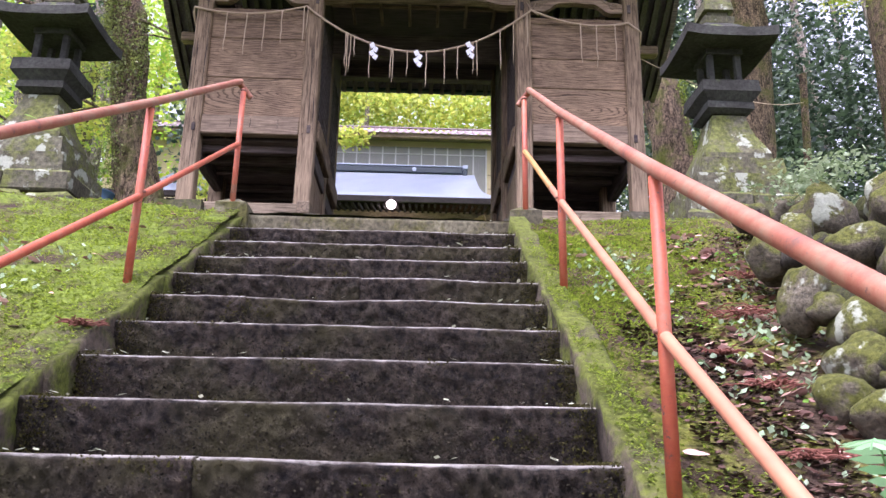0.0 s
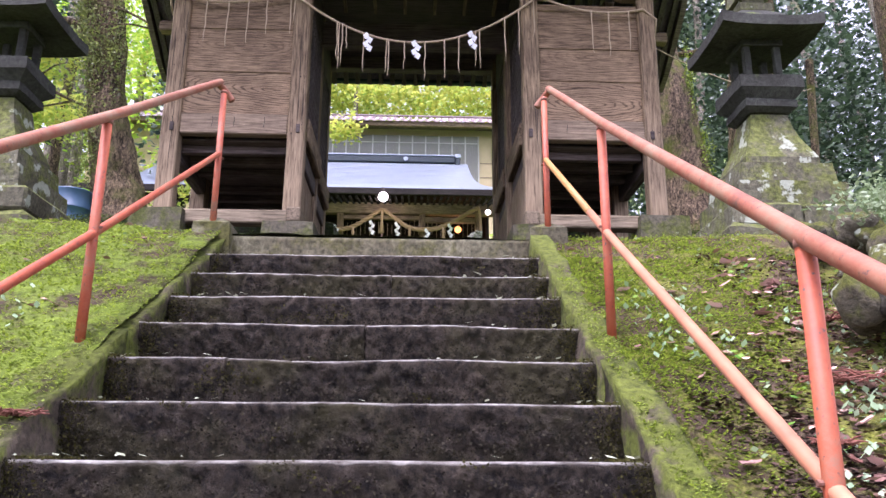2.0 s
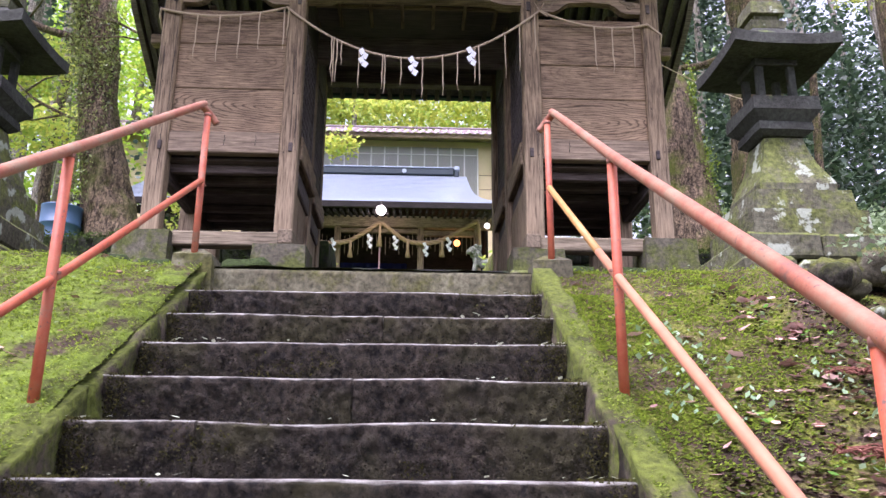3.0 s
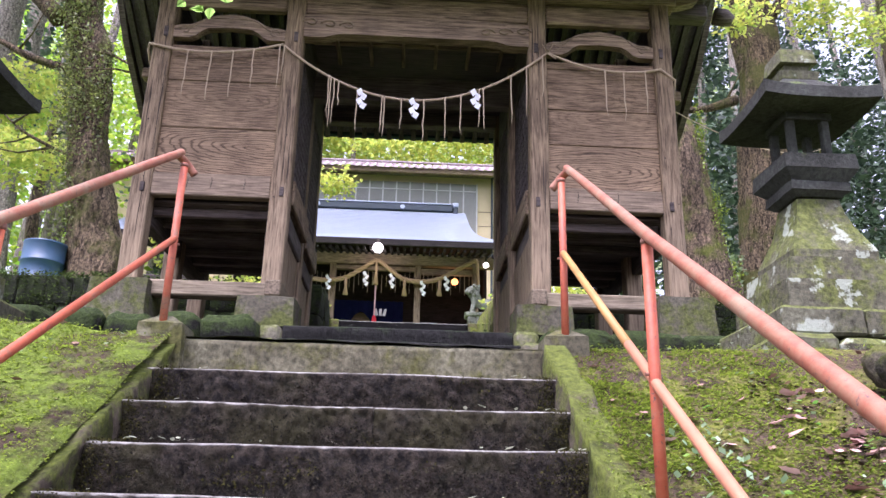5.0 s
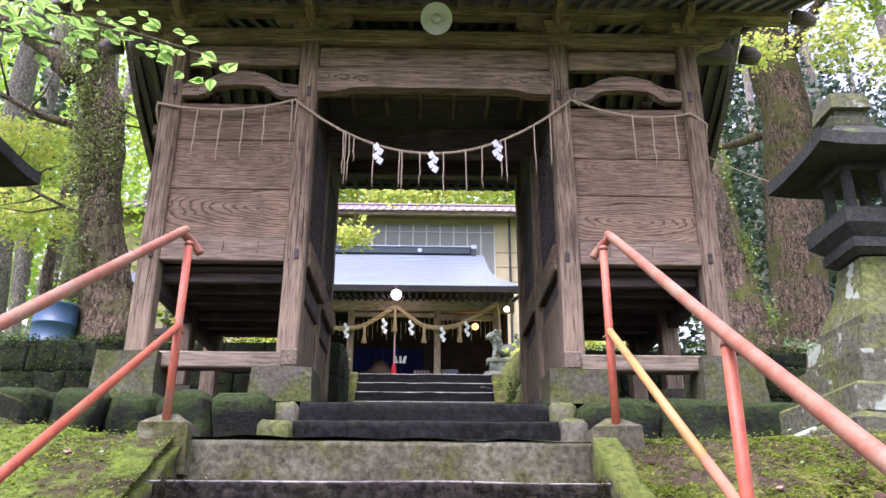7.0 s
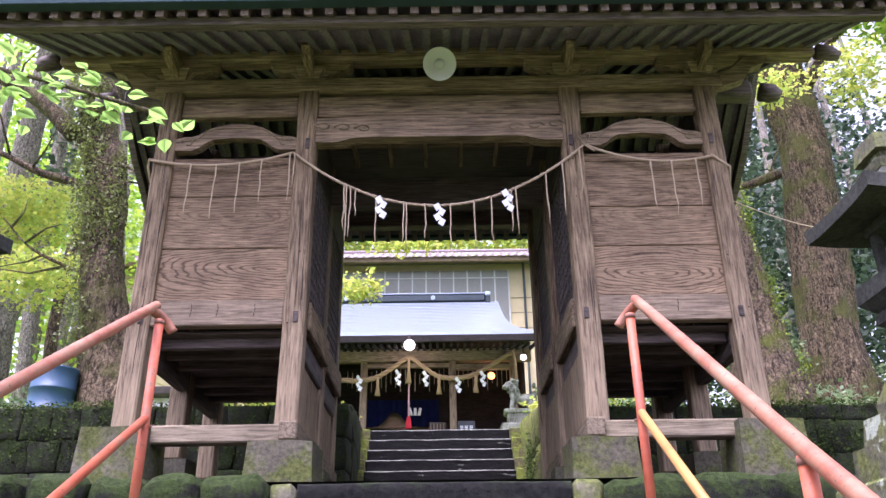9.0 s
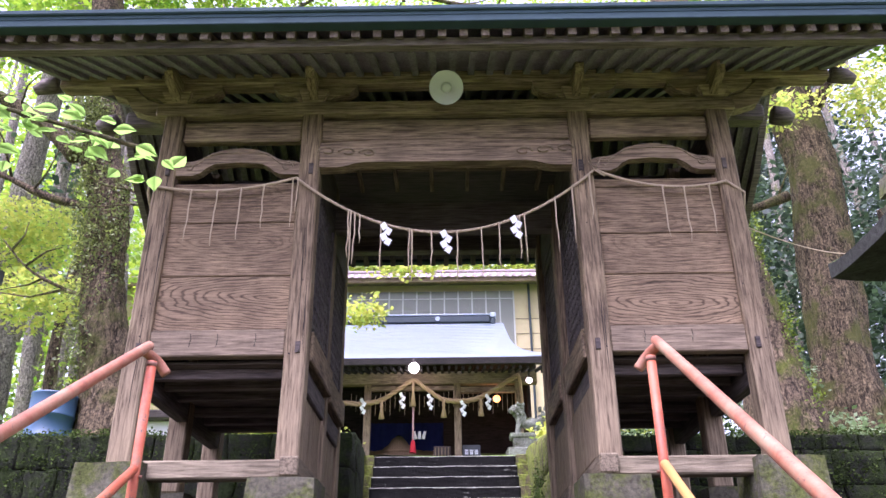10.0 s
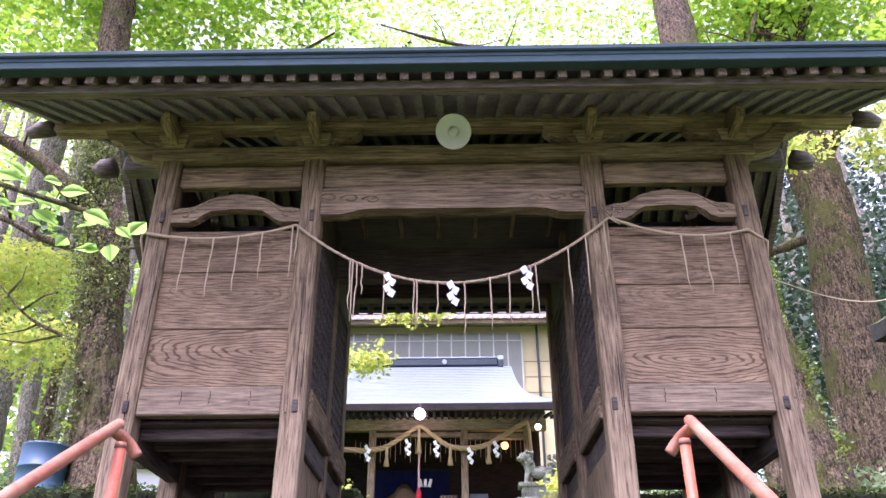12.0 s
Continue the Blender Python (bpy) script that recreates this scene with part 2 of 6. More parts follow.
def plain(name, color, rough=0.6, metal=0.0, var=0.25, scale=6.0):
    def build(nt, b):
        v = coord(nt)
        n = noise_tex(nt, v, scale, 6, 0.6)
        lo, hi = tuple(c * (1 - var) for c in color), tuple(min(1, c * (1 + var)) for c in color)
        nt.links.new(mix(nt, n, lo, hi), b.inputs["Base Color"])
        bump(nt, b, n, 0.2, 0.003)
    return material(name, build, rough, metal)


def rail_paint(name, stops):
    def build(nt, b):
        v = coord(nt)
        n = noise_tex(nt, v, 5.0, 9, 0.78)
        f = noise_tex(nt, v, 60.0, 5, 0.7)
        c = ramp(nt, n, stops)
        c = mix(nt, ramp(nt, f, [(0.6, (0, 0, 0)), (0.66, (1, 1, 1))]), c, (0.09, 0.05, 0.035))
        nt.links.new(c, b.inputs["Base Color"])
        bump(nt, b, n, 0.3, 0.003)
    return material(name, build, 0.6)


red_paint = rail_paint("faded_red_paint", [(0.32, (0.14, 0.045, 0.022)), (0.45, (0.31, 0.058, 0.02)), (0.56, (0.34, 0.085, 0.032)), (0.66, (0.22, 0.11, 0.06))])
worn_red = rail_paint("hand_worn_red_paint", [(0.32, (0.09, 0.05, 0.03)), (0.42, (0.22, 0.065, 0.03)), (0.52, (0.24, 0.105, 0.055)), (0.62, (0.22, 0.14, 0.08)), (0.72, (0.27, 0.18, 0.1))])
yellow_paint = plain("yellow_worn_paint", (0.35, 0.18, 0.045), 0.6, var=0.5)
rope_mat = plain("straw_rope", (0.42, 0.33, 0.22), 0.9, scale=60)
paper_mat = plain("white_paper", (0.85, 0.85, 0.87), 0.8, var=0.05)
drum_blue = plain("blue_drum_paint", (0.02, 0.06, 0.11), 0.5, var=0.25, scale=4)
roof_metal = plain("green_oxidised_copper", (0.028, 0.05, 0.058), 0.85, 0.0, var=0.4, scale=3)
horn_white = plain("grey_white_enamel", (0.6, 0.62, 0.6), 0.4, var=0.08)
slate_mat = plain("pale_sheet_roof", (0.36, 0.41, 0.48), 0.45, 0.0, var=0.1, scale=3)
tile_mat = plain("pinkish_grey_roof_tile", (0.25, 0.185, 0.19), 0.4, var=0.4, scale=3)
cream_wall = plain("cream_plaster", (0.55, 0.46, 0.27), 0.85, var=0.2, scale=2)
window_grey = plain("grey_frosted_panel", (0.22, 0.22, 0.185), 0.3, var=0.15)
cloth_blue = plain("dark_blue_cloth", (0.02, 0.025, 0.11), 0.9, var=0.3)
cloth_red = plain("red_cord", (0.5, 0.03, 0.04), 0.8)


def glow(name, color, strength):
    def build(nt, b):
        b.inputs["Base Color"].default_value = (*color, 1)
        b.inputs["Emission Color"].default_value = (*color, 1)
        b.inputs["Emission Strength"].default_value = strength
    return material(name, build, 0.4)


lamp_white = glow("lit_white_globe", (1.0, 0.93, 0.8), 1.3)
lamp_orange = glow("lit_orange_lamp", (1.0, 0.36, 0.08), 1.1)


def leaf_material(name, a, b_, trans=0.5, rough=0.5):
    m = bpy.data.materials.new(name)
    m.use_nodes = True
    nt = m.node_tree
    p = nt.nodes["Principled BSDF"]
    g = nt.nodes.new("ShaderNodeNewGeometry")
    c = mix(nt, g.outputs["Random Per Island"], a, b_)
    nt.links.new(c, p.inputs["Base Color"])
    p.inputs["Roughness"].default_value = rough
    p.inputs["Specular IOR Level"].default_value = 0.5 if rough < 0.7 else 0.15
    t = nt.nodes.new("ShaderNodeBsdfTranslucent")
    nt.links.new(c, t.inputs["Color"])
    ms = nt.nodes.new("ShaderNodeMixShader")
    ms.inputs[0].default_value = trans
    nt.links.new(p.outputs[0], ms.inputs[1])
    nt.links.new(t.outputs[0], ms.inputs[2])
    nt.links.new(ms.outputs[0], nt.nodes["Material Output"].inputs["Surface"])
    return m


leaf_bright = leaf_material("bright_maple_leaf", (0.16, 0.34, 0.03), (0.42, 0.55, 0.05), 0.6)
leaf_yellow = leaf_material("yellow_green_leaf", (0.3, 0.44, 0.08), (0.62, 0.6, 0.12), 0.6)
leaf_dark = leaf_material("cedar_needles", (0.012, 0.03, 0.018), (0.1, 0.155, 0.085), 0.3)
leaf_small = leaf_material("small_plant_leaf", (0.09, 0.15, 0.05), (0.28, 0.36, 0.2), 0.4)
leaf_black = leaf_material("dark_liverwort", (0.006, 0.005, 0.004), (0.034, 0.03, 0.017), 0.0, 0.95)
leaf_soil = leaf_material("soil_crumb", (0.014, 0.009, 0.007), (0.1, 0.06, 0.045), 0.0, 0.95)
leaf_broad = leaf_material("broad_green_leaf", (0.1, 0.26, 0.035), (0.3, 0.48, 0.11), 0.6, 0.7)
leaf_creeper = leaf_material("creeper_leaf", (0.06, 0.08, 0.02), (0.22, 0.26, 0.06), 0.4)
leaf_fallen = leaf_material("fallen_leaf", (0.07, 0.036, 0.024), (0.42, 0.27, 0.2), 0.1, 0.85)


# Near-black: shade inside the shrine, under its eaves and in cracks is coloured in.
shade_dark_wood = wood_material("shade_darkened_wood", (0.01, 0.008, 0.0075), (0.035, 0.028, 0.025), 0)
# Lifted and greyed: the pale flare over the eaves is put into this colour.
wood_flare_y = wood_material("flare_lifted_rafter_wood", (0.13, 0.12, 0.125), (0.24, 0.225, 0.23), 1)
# Darker copy of the beam wood, with the shade under roof and floor coloured in.
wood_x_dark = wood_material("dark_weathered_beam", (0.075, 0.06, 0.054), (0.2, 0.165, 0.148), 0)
wood_y2 = wood_material("weathered_wood_depthwise", WD, WL, 1)
wood_pale_y = wood_material("pale_weathered_wood_depthwise", (0.1, 0.08, 0.052), (0.28, 0.225, 0.15), 1)
wood_pale_brown = wood_material("pale_brown_rail_wood", (0.13, 0.098, 0.064), (0.34, 0.265, 0.18), 0)
rafter_tip = wood_material("rafter_wood", (0.1, 0.075, 0.062), (0.25, 0.2, 0.165), 1)
kerb_pale = stone_material("pale_stained_concrete", (0.04, 0.039, 0.022), (0.2, 0.19, 0.12), moss=(0.06, 0.06, 0.018), amount=0.7, upmoss=0.0, depth=0.008)
moss_bright = stone_material("bright_moss_stone", (0.06, 0.05, 0.03), (0.16, 0.14, 0.08), moss=(0.12, 0.145, 0.022), amount=0.85, upmoss=0.1, depth=0.03)
# Dark earth for the ground and threshold under the gate.
dark_earth = stone_material("dark_earth", (0.015, 0.013, 0.01), (0.05, 0.043, 0.034), moss=(0.04, 0.06, 0.015), amount=0.3, upmoss=0.0, depth=0.02)
straw_pale = plain("pale_straw", (0.4, 0.28, 0.16), 0.9, scale=40)
cord_pink = plain("faded_pink_cord", (0.5, 0.3, 0.3), 0.9)
screen_tan = plain("tan_lattice_wood", (0.3, 0.2, 0.12), 0.8, scale=10)
dark_board = plain("dark_grey_board", (0.06, 0.065, 0.07), 0.6)
statue_stone = stone_material("statue_stone", (0.07, 0.075, 0.06), (0.4, 0.42, 0.35), moss=(0.05, 0.06, 0.02), amount=0.55, upmoss=0.1, depth=0.03, scale=1.5)
ridge_metal = plain("dark_grey_green_metal", (0.035, 0.048, 0.055), 0.4, 0.2)
mullion_pale = plain("pale_mullion", (0.5, 0.5, 0.45), 0.6)
white_plaster = plain("white_plaster", (0.75, 0.72, 0.76), 0.8, var=0.05)
rust_mat = plain("rusty_metal", (0.2, 0.1, 0.07), 0.8, 0.3, var=0.5, scale=30)
orange_paint = plain("faded_orange_paint", (0.36, 0.15, 0.075), 0.6, var=0.45, scale=8)
leaf_moss = leaf_material("moss_green", (0.06, 0.095, 0.01), (0.26, 0.35, 0.035), 0.5)
# Paled leaf colour: the distance haze over the far woods is mixed in.
leaf_haze_wood = leaf_material("hazy_pale_woodland_leaf", (0.34, 0.46, 0.16), (0.62, 0.68, 0.36), 0.6)
leaf_pale_small = leaf_material("pale_seedling_leaf", (0.16, 0.26, 0.12), (0.36, 0.48, 0.3), 0.4)
leaf_olive = leaf_material("olive_step_moss", (0.014, 0.014, 0.005), (0.075, 0.072, 0.018), 0.3, 0.95)
leaf_litter = leaf_material("dead_needle_litter", (0.05, 0.045, 0.025), (0.2, 0.19, 0.12), 0.2, 0.9)
leaf_wall = leaf_material("dark_wall_plant", (0.015, 0.028, 0.007), (0.08, 0.12, 0.025), 0.3, 0.9)
leaf_curled = leaf_material("curled_pinkish_leaf", (0.13, 0.06, 0.045), (0.6, 0.4, 0.34), 0.15, 0.8)
needle_red = plain("reddish_dry_needles", (0.16, 0.065, 0.045), 0.9, var=0.4, scale=30)
leaf_fern = leaf_material("pale_fern_green", (0.18, 0.4, 0.17), (0.3, 0.52, 0.26), 0.4)
leaf_pale = leaf_material("pale_grey_green_leaf", (0.22, 0.25, 0.15), (0.4, 0.43, 0.3), 0.2)


# ---- building tools ----
ORIGIN = {}


def thing(name, at, label, category, group="", kind=""):
    e = new(name)
    e.location = at
    ORIGIN[e.name] = Vector(at)
    return tagged(e, label, category, group, kind)


def part(name, bm, mat, parent=None, label="", smooth=False, kind=""):
    me = bpy.data.meshes.new(name)
    o = new(name, me)
    org = ORIGIN.get(parent.name, Vector()) if parent else Vector()
    ORIGIN[o.name] = org
    if org.length:
        bmesh.ops.translate(bm, verts=bm.verts, vec=-org)
    bm.normal_update()
    bm.to_mesh(me)
    bm.free()
    me.materials.append(mat)
    if smooth:
        me.shade_smooth()
    o.parent = parent
    return tagged(o, label, kind=kind)


def single(name, bm, mat, label, category, group="", kind="", smooth=False, at=None):
    """A thing that is one mesh, with its origin at the given place."""
    o = part(name, bm, mat, None, smooth=smooth)
    if at is not None:
        o.data.transform(Matrix.Translation(-Vector(at)))
        o.location = at
    return tagged(o, label, category, group, kind)


def box(bm, lo, hi, bevel=0.0, m=None):
    lo, hi = Vector(lo), Vector(hi)
    r = bmesh.ops.create_cube(bm, size=1)
    vs = r["verts"]
    c, s = (lo + hi) / 2, hi - lo
    for v in vs:
        v.co = Vector((v.co.x * s.x, v.co.y * s.y, v.co.z * s.z)) + c
    if bevel:
        es = list({e for v in vs for e in v.link_edges})
        rr = bmesh.ops.bevel(bm, geom=es, offset=bevel, segments=1, affect="EDGES")
        vs = list({v for f in rr["faces"] for v in f.verts} | {v for v in vs if v.is_valid})
    if m is not None:
        bmesh.ops.transform(bm, matrix=m, verts=vs)
    return vs


def one_box(lo, hi, bevel=0.008, m=None):
    bm = bmesh.new()
    box(bm, lo, hi, bevel, m)
    return bm


def tube(bm, pts, radii, seg=12, caps=True, wob=0.0, rnd=None):
    pts = [Vector(p) for p in pts]
    if not hasattr(radii, "__len__"):
        radii = [radii] * len(pts)
    rings = []
    up = Vector((0.31, 0.2, 0.93)).normalized()
    for i, p in enumerate(pts):
        d = (pts[min(i + 1, len(pts) - 1)] - pts[max(i - 1, 0)]).normalized()
        a = d.cross(up)
        if a.length < 0.1:
            a = d.cross(Vector((1, 0, 0)))
        a.normalize()
        b = d.cross(a)
        ring = []
        for k in range(seg):
            t = 2 * math.pi * k / seg
            q = p + (a * math.cos(t) + b * math.sin(t)) * radii[i]
            if wob:
                q += (q - p) * wob * noise.noise(q * 1.7 + Vector((3.1, 0, 0))) * 2
            ring.append(bm.verts.new(q))
        rings.append(ring)
    for r0, r1 in zip(rings, rings[1:]):
        for k in range(seg):
            bm.faces.new((r0[k], r0[(k + 1) % seg], r1[(k + 1) % seg], r1[k]))
    if caps:
        bm.faces.new(rings[0][::-1])
        bm.faces.new(rings[-1])


def lathe(centre, axis, prof, seg=32):
    """A turned shape: prof holds (distance along the axis, radius)."""
    bm = bmesh.new()
    c, ax_ = Vector(centre), Vector(axis).normalized()
    a = ax_.orthogonal().normalized()
    b = ax_.cross(a)
    rings = [[bm.verts.new(c + ax_ * d + (a * math.cos(2 * math.pi * k / seg) + b * math.sin(2 * math.pi * k / seg)) * r) for k in range(seg)] for d, r in prof]
    for r0, r1 in zip(rings, rings[1:]):
        for k in range(seg):
            bm.faces.new((r0[k], r0[(k + 1) % seg], r1[(k + 1) % seg], r1[k]))
    bm.faces.new(rings[0][::-1])
    bm.faces.new(rings[-1])
    bmesh.ops.recalc_face_normals(bm, faces=bm.faces)
    return bm


def one_tube(pts, radii, seg=12, **k):
    bm = bmesh.new()
    tube(bm, pts, radii, seg, **k)
    bmesh.ops.recalc_face_normals(bm, faces=bm.faces)
    return bm


def smooth_path(p, n=6):
    out = []
    P = [Vector(q) for q in p]
    for i in range(len(P) - 1):
        a, b, c, d = P[max(i - 1, 0)], P[i], P[i + 1], P[min(i + 2, len(P) - 1)]
        for k in range(n):
            t = k / n
            out.append(0.5 * ((2 * b) + (c - a) * t + (2 * a - 5 * b + 4 * c - d) * t * t + (3 * b - a - 3 * c + d) * t ** 3))
    out.append(P[-1])
    return out


def frustum(bm, c, z0, z1, a0, a1, sides=4, turn=45.0):
    """A prism round c from z0 to z1 whose half widths go from a0 to a1."""
    k = 1 / math.cos(math.pi / sides)
    rings = []
    for z, a in ((z0, a0), (z1, a1)):
        rings.append([bm.verts.new((c[0] + a * k * math.cos(radians(turn) + 2 * math.pi * i / sides), c[1] + a * k * math.sin(radians(turn) + 2 * math.pi * i / sides), z)) for i in range(sides)])
    for i in range(sides):
        bm.faces.new((rings[0][i], rings[0][(i + 1) % sides], rings[1][(i + 1) % sides], rings[1][i]))
    bm.faces.new(rings[0][::-1])
    bm.faces.new(rings[1])


def profile(bm, outline, y0, y1, axis="y"):
    """Extrudes a closed outline, of points in x and z (or y and z for axis x), from y0 to y1."""
    def at(p, w):
        return (p[0], w, p[1]) if axis == "y" else (w, p[0], p[1])
    a = [bm.verts.new(at(p, y0)) for p in outline]
    b = [bm.verts.new(at(p, y1)) for p in outline]
    n = len(a)
    bm.faces.new(a)
    bm.faces.new(b[::-1])
    for i in range(n):
        bm.faces.new((a[i], b[i], b[(i + 1) % n], a[(i + 1) % n]))
    bmesh.ops.recalc_face_normals(bm, faces=bm.faces)


def roughen(bm, amount=0.01, scale=4.0, cuts=2):
    if cuts:
        bmesh.ops.subdivide_edges(bm, edges=bm.edges[:], cuts=cuts, use_grid_fill=True)
    for v in bm.verts:
        v.co += noise.noise_vector(v.co * scale) * amount


def cloud(name, centres, count, size, mat, label, category="foliage", seed=1, flat=0.5, kind="stuff", parent=None, aspect=0.6):
    """Many small pointed leaves scattered in ellipsoids (x, y, z, rx, ry, rz, share)."""
    rng = np.random.default_rng(seed)
    w = np.array([c[6] if len(c) > 6 else c[3] * c[4] * c[5] for c in centres], float)
    which = rng.choice(len(centres), count, p=w / w.sum())
    C = np.array([c[:6] for c in centres], float)[which]
    d = rng.normal(size=(count, 3))
    d /= np.linalg.norm(d, axis=1)[:, None]
    r = rng.random(count) ** 0.45
    twig = rng.integers(0, max(2, count // 14), count)
    cl = np.random.default_rng(seed + 9).normal(size=(max(2, count // 14), 3))
    cl /= np.linalg.norm(cl, axis=1)[:, None]
    cr = np.random.default_rng(seed + 5).random(max(2, count // 14)) ** 0.45
    pos = C[:, :3] + C[:, 3:6] * (cl[twig] * cr[twig][:, None] * 0.95) + d * r[:, None] * size * 5 * np.array((1, 1, flat))
    u = rng.normal(size=(count, 3)) * np.array((1, 1, flat))
    u /= np.linalg.norm(u, axis=1)[:, None]
    n = rng.normal(size=(count, 3)) * np.array((flat, flat, 1))
    v = np.cross(n, u)
    v /= np.linalg.norm(v, axis=1)[:, None] + 1e-9
    s = size * (0.6 + 0.8 * rng.random(count))[:, None]
    quad = np.stack([pos - u * s, pos - v * s * aspect, pos + u * s, pos + v * s * aspect], 1).reshape(-1, 3)
    me = bpy.data.meshes.new(name)
    me.vertices.add(count * 4)
    me.vertices.foreach_set("co", quad.ravel())
    me.loops.add(count * 4)
    me.loops.foreach_set("vertex_index", np.arange(count * 4))
    me.polygons.add(count)
    me.polygons.foreach_set("loop_start", np.arange(count) * 4)
    me.polygons.foreach_set("loop_total", np.full(count, 4))
    me.update(calc_edges=True)
    me.materials.append(mat)
    o = new(name, me)
    if parent:
        o.parent = parent
        me.transform(Matrix.Translation(-ORIGIN[parent.name]))
    return tagged(o, label, "" if parent else category, kind=kind)


# ---- levels of the plan ----
RISE, TREAD = 0.172, 0.301
SX0, SX1 = -0.93, 0.74
GX = 0.09                      # the middle line of the gate
GY0 = 7.85                      # the front of the gate
TERRACE_Y = 11.3


WALL_TOP = 4.76


def stair_line(y):
    return 2.661 + (y - 4.874) * RISE / TREAD


def ground_z(x, y):
    """The height of the ground beside the stairs, on the landing and behind the gate."""
    if y < 5.25:
        z = stair_line(y) + 0.02
        out = max(0.0, abs(x - GX) - 1.3)
        z += min(out, 3) * 0.06
    elif y < 7.3:
        z = 2.87 + (y - 5.25) * 0.06
        if -0.95 < x < 1.05 and y > 5.9:
            z -= 0.12
    elif y < TERRACE_Y + 0.3:
        z = 3.4 + (y - 6.9) * 0.02
    else:
        z = 4.82 + (y - TERRACE_Y) * 0.15
        if y > 16:
            z = 5.5 + (y - 16) * 0.2
    if y > 30:
        z = 8.3 + (min(y, 60) - 30) * 0.12
    side = max(0.0, abs(x) - 6)
    if y > 9:
        z += min(side, 20) * 0.1
    return z


# ---- ground ----
def ground_sheet(name, x0, x1, y0, y1, nx, ny, mat, label, bumpy=0.03, lift=0.0, low=False):
    bm = bmesh.new()
    vs = []
    for j in range(ny + 1):
        for i in range(nx + 1):
            x, y = x0 + (x1 - x0) * i / nx, y0 + (y1 - y0) * j / ny
            p = Vector((x, y, 0))
            z = (3.4 + (y - 6.9) * 0.02 if low else ground_z(x, y)) + lift + bumpy * (noise.noise(p * 1.3) + 0.6 * noise.noise(p * 4.1) + 0.35 * noise.noise(p * 11))
            vs.append(bm.verts.new((x, y, z)))
    for j in range(ny):
        for i in range(nx):
            a = j * (nx + 1) + i
            bm.faces.new((vs[a], vs[a + 1], vs[a + nx + 2], vs[a + nx + 1]))
    return single(name, bm, mat, label, "ground", kind="structure", smooth=True)


def bank_z(x, y):
    p = Vector((x, y, 0))
    return ground_z(x, y) + 0.03 * (noise.noise(p * 1.3) + 0.6 * noise.noise(p * 4.1) + 0.35 * noise.noise(p * 11))


ground_sheet("ground_bank", -6.0, -0.965, -5.0, 5.2, 110, 230, moss_ground, "mossy sloping earth bank beside the stone stairs")
ground_sheet("ground_bank", 0.83, 6.0, -5.0, 5.2, 110, 230, soil_ground, "mossy sloping bank with fallen leaves beside the stairs")
ground_sheet("ground", -6.0, 6.0, 5.2, 7.28, 120, 40, landing_soil, "mossy earth landing before the gate", 0.02, -0.005)
ground_sheet("ground", -6.0, 6.0, 7.3, 13.0, 60, 50, dark_earth, "dark bare earth under the gate", 0.01, -0.02, low=True)
ground_sheet("ground", -70.0, -1.35, 11.75, 16.4, 90, 10, forest_floor, "forest floor on the terrace", 0.03, -0.03)
ground_sheet("ground", 1.4, 70.0, 11.75, 16.4, 90, 10, forest_floor, "forest floor on the terrace", 0.03, -0.14)
ground_sheet("ground", -70.0, 70.0, 16.4, 140.0, 120, 120, forest_floor, "forest floor rising behind the shrine", 0.12, -0.05)
ground_sheet("ground", -70.0, -6.0, -40.0, 11.6, 50, 50, forest_floor, "forest floor beside the stairs", 0.12, -0.02)
ground_sheet("ground", 6.0, 70.0, -40.0, 11.6, 50, 50, forest_floor, "forest floor beside the stairs", 0.12, -0.02)
ground_sheet("ground", -6.0, 6.0, -40.0, -5.0, 20, 30, forest_floor, "forest floor below the stairs", 0.05, -0.03)


def worn_step(x0, x1, y0, y1, z0, z1, wear=0.013, nx=130):
    """A stone step whose front face is pitted and whose front edge is worn."""
    bm = bmesh.new()
    prof = [(y1, z1), (y0 + 0.045, z1), (y0 + 0.012, z1 - 0.003), (y0, z1 - 0.014)] + [(y0 + 0.002 + 0.012 * q / 12, z1 - 0.014 - (z1 - z0 - 0.014) * q / 12) for q in range(1, 13)]
    rows = []
    for i in range(nx + 1):
        x = x0 + (x1 - x0) * i / nx
        row = []
        for k, (y, z) in enumerate(prof):
            p = Vector((x * 1.0, y, z))
            n1 = noise.noise(p * 3.0) * wear + (noise.noise(p * 13.0) * wear * 0.7 + noise.noise(p * 38.0) * wear * 1.3) * (1.0 if k > 3 else 0.4)
            dz = noise.noise(Vector((x * 2.2, y1 * 3, 0))) * wear * 0.7 if k < 4 else 0
            row.append(bm.verts.new((x, y + (n1 if k > 1 else 0), z + dz)))
        rows.append(row)
    for a, b in zip(rows, rows[1:]):
        for k in range(len(prof) - 1):
            bm.faces.new((a[k], a[k + 1], b[k + 1], b[k]))
    for r in (rows[0], rows[-1]):
        c = bm.verts.new((r[0].co.x, y1, z0))
        bm.faces.new(r + [c])
    bmesh.ops.recalc_face_normals(bm, faces=bm.faces)
    return bm


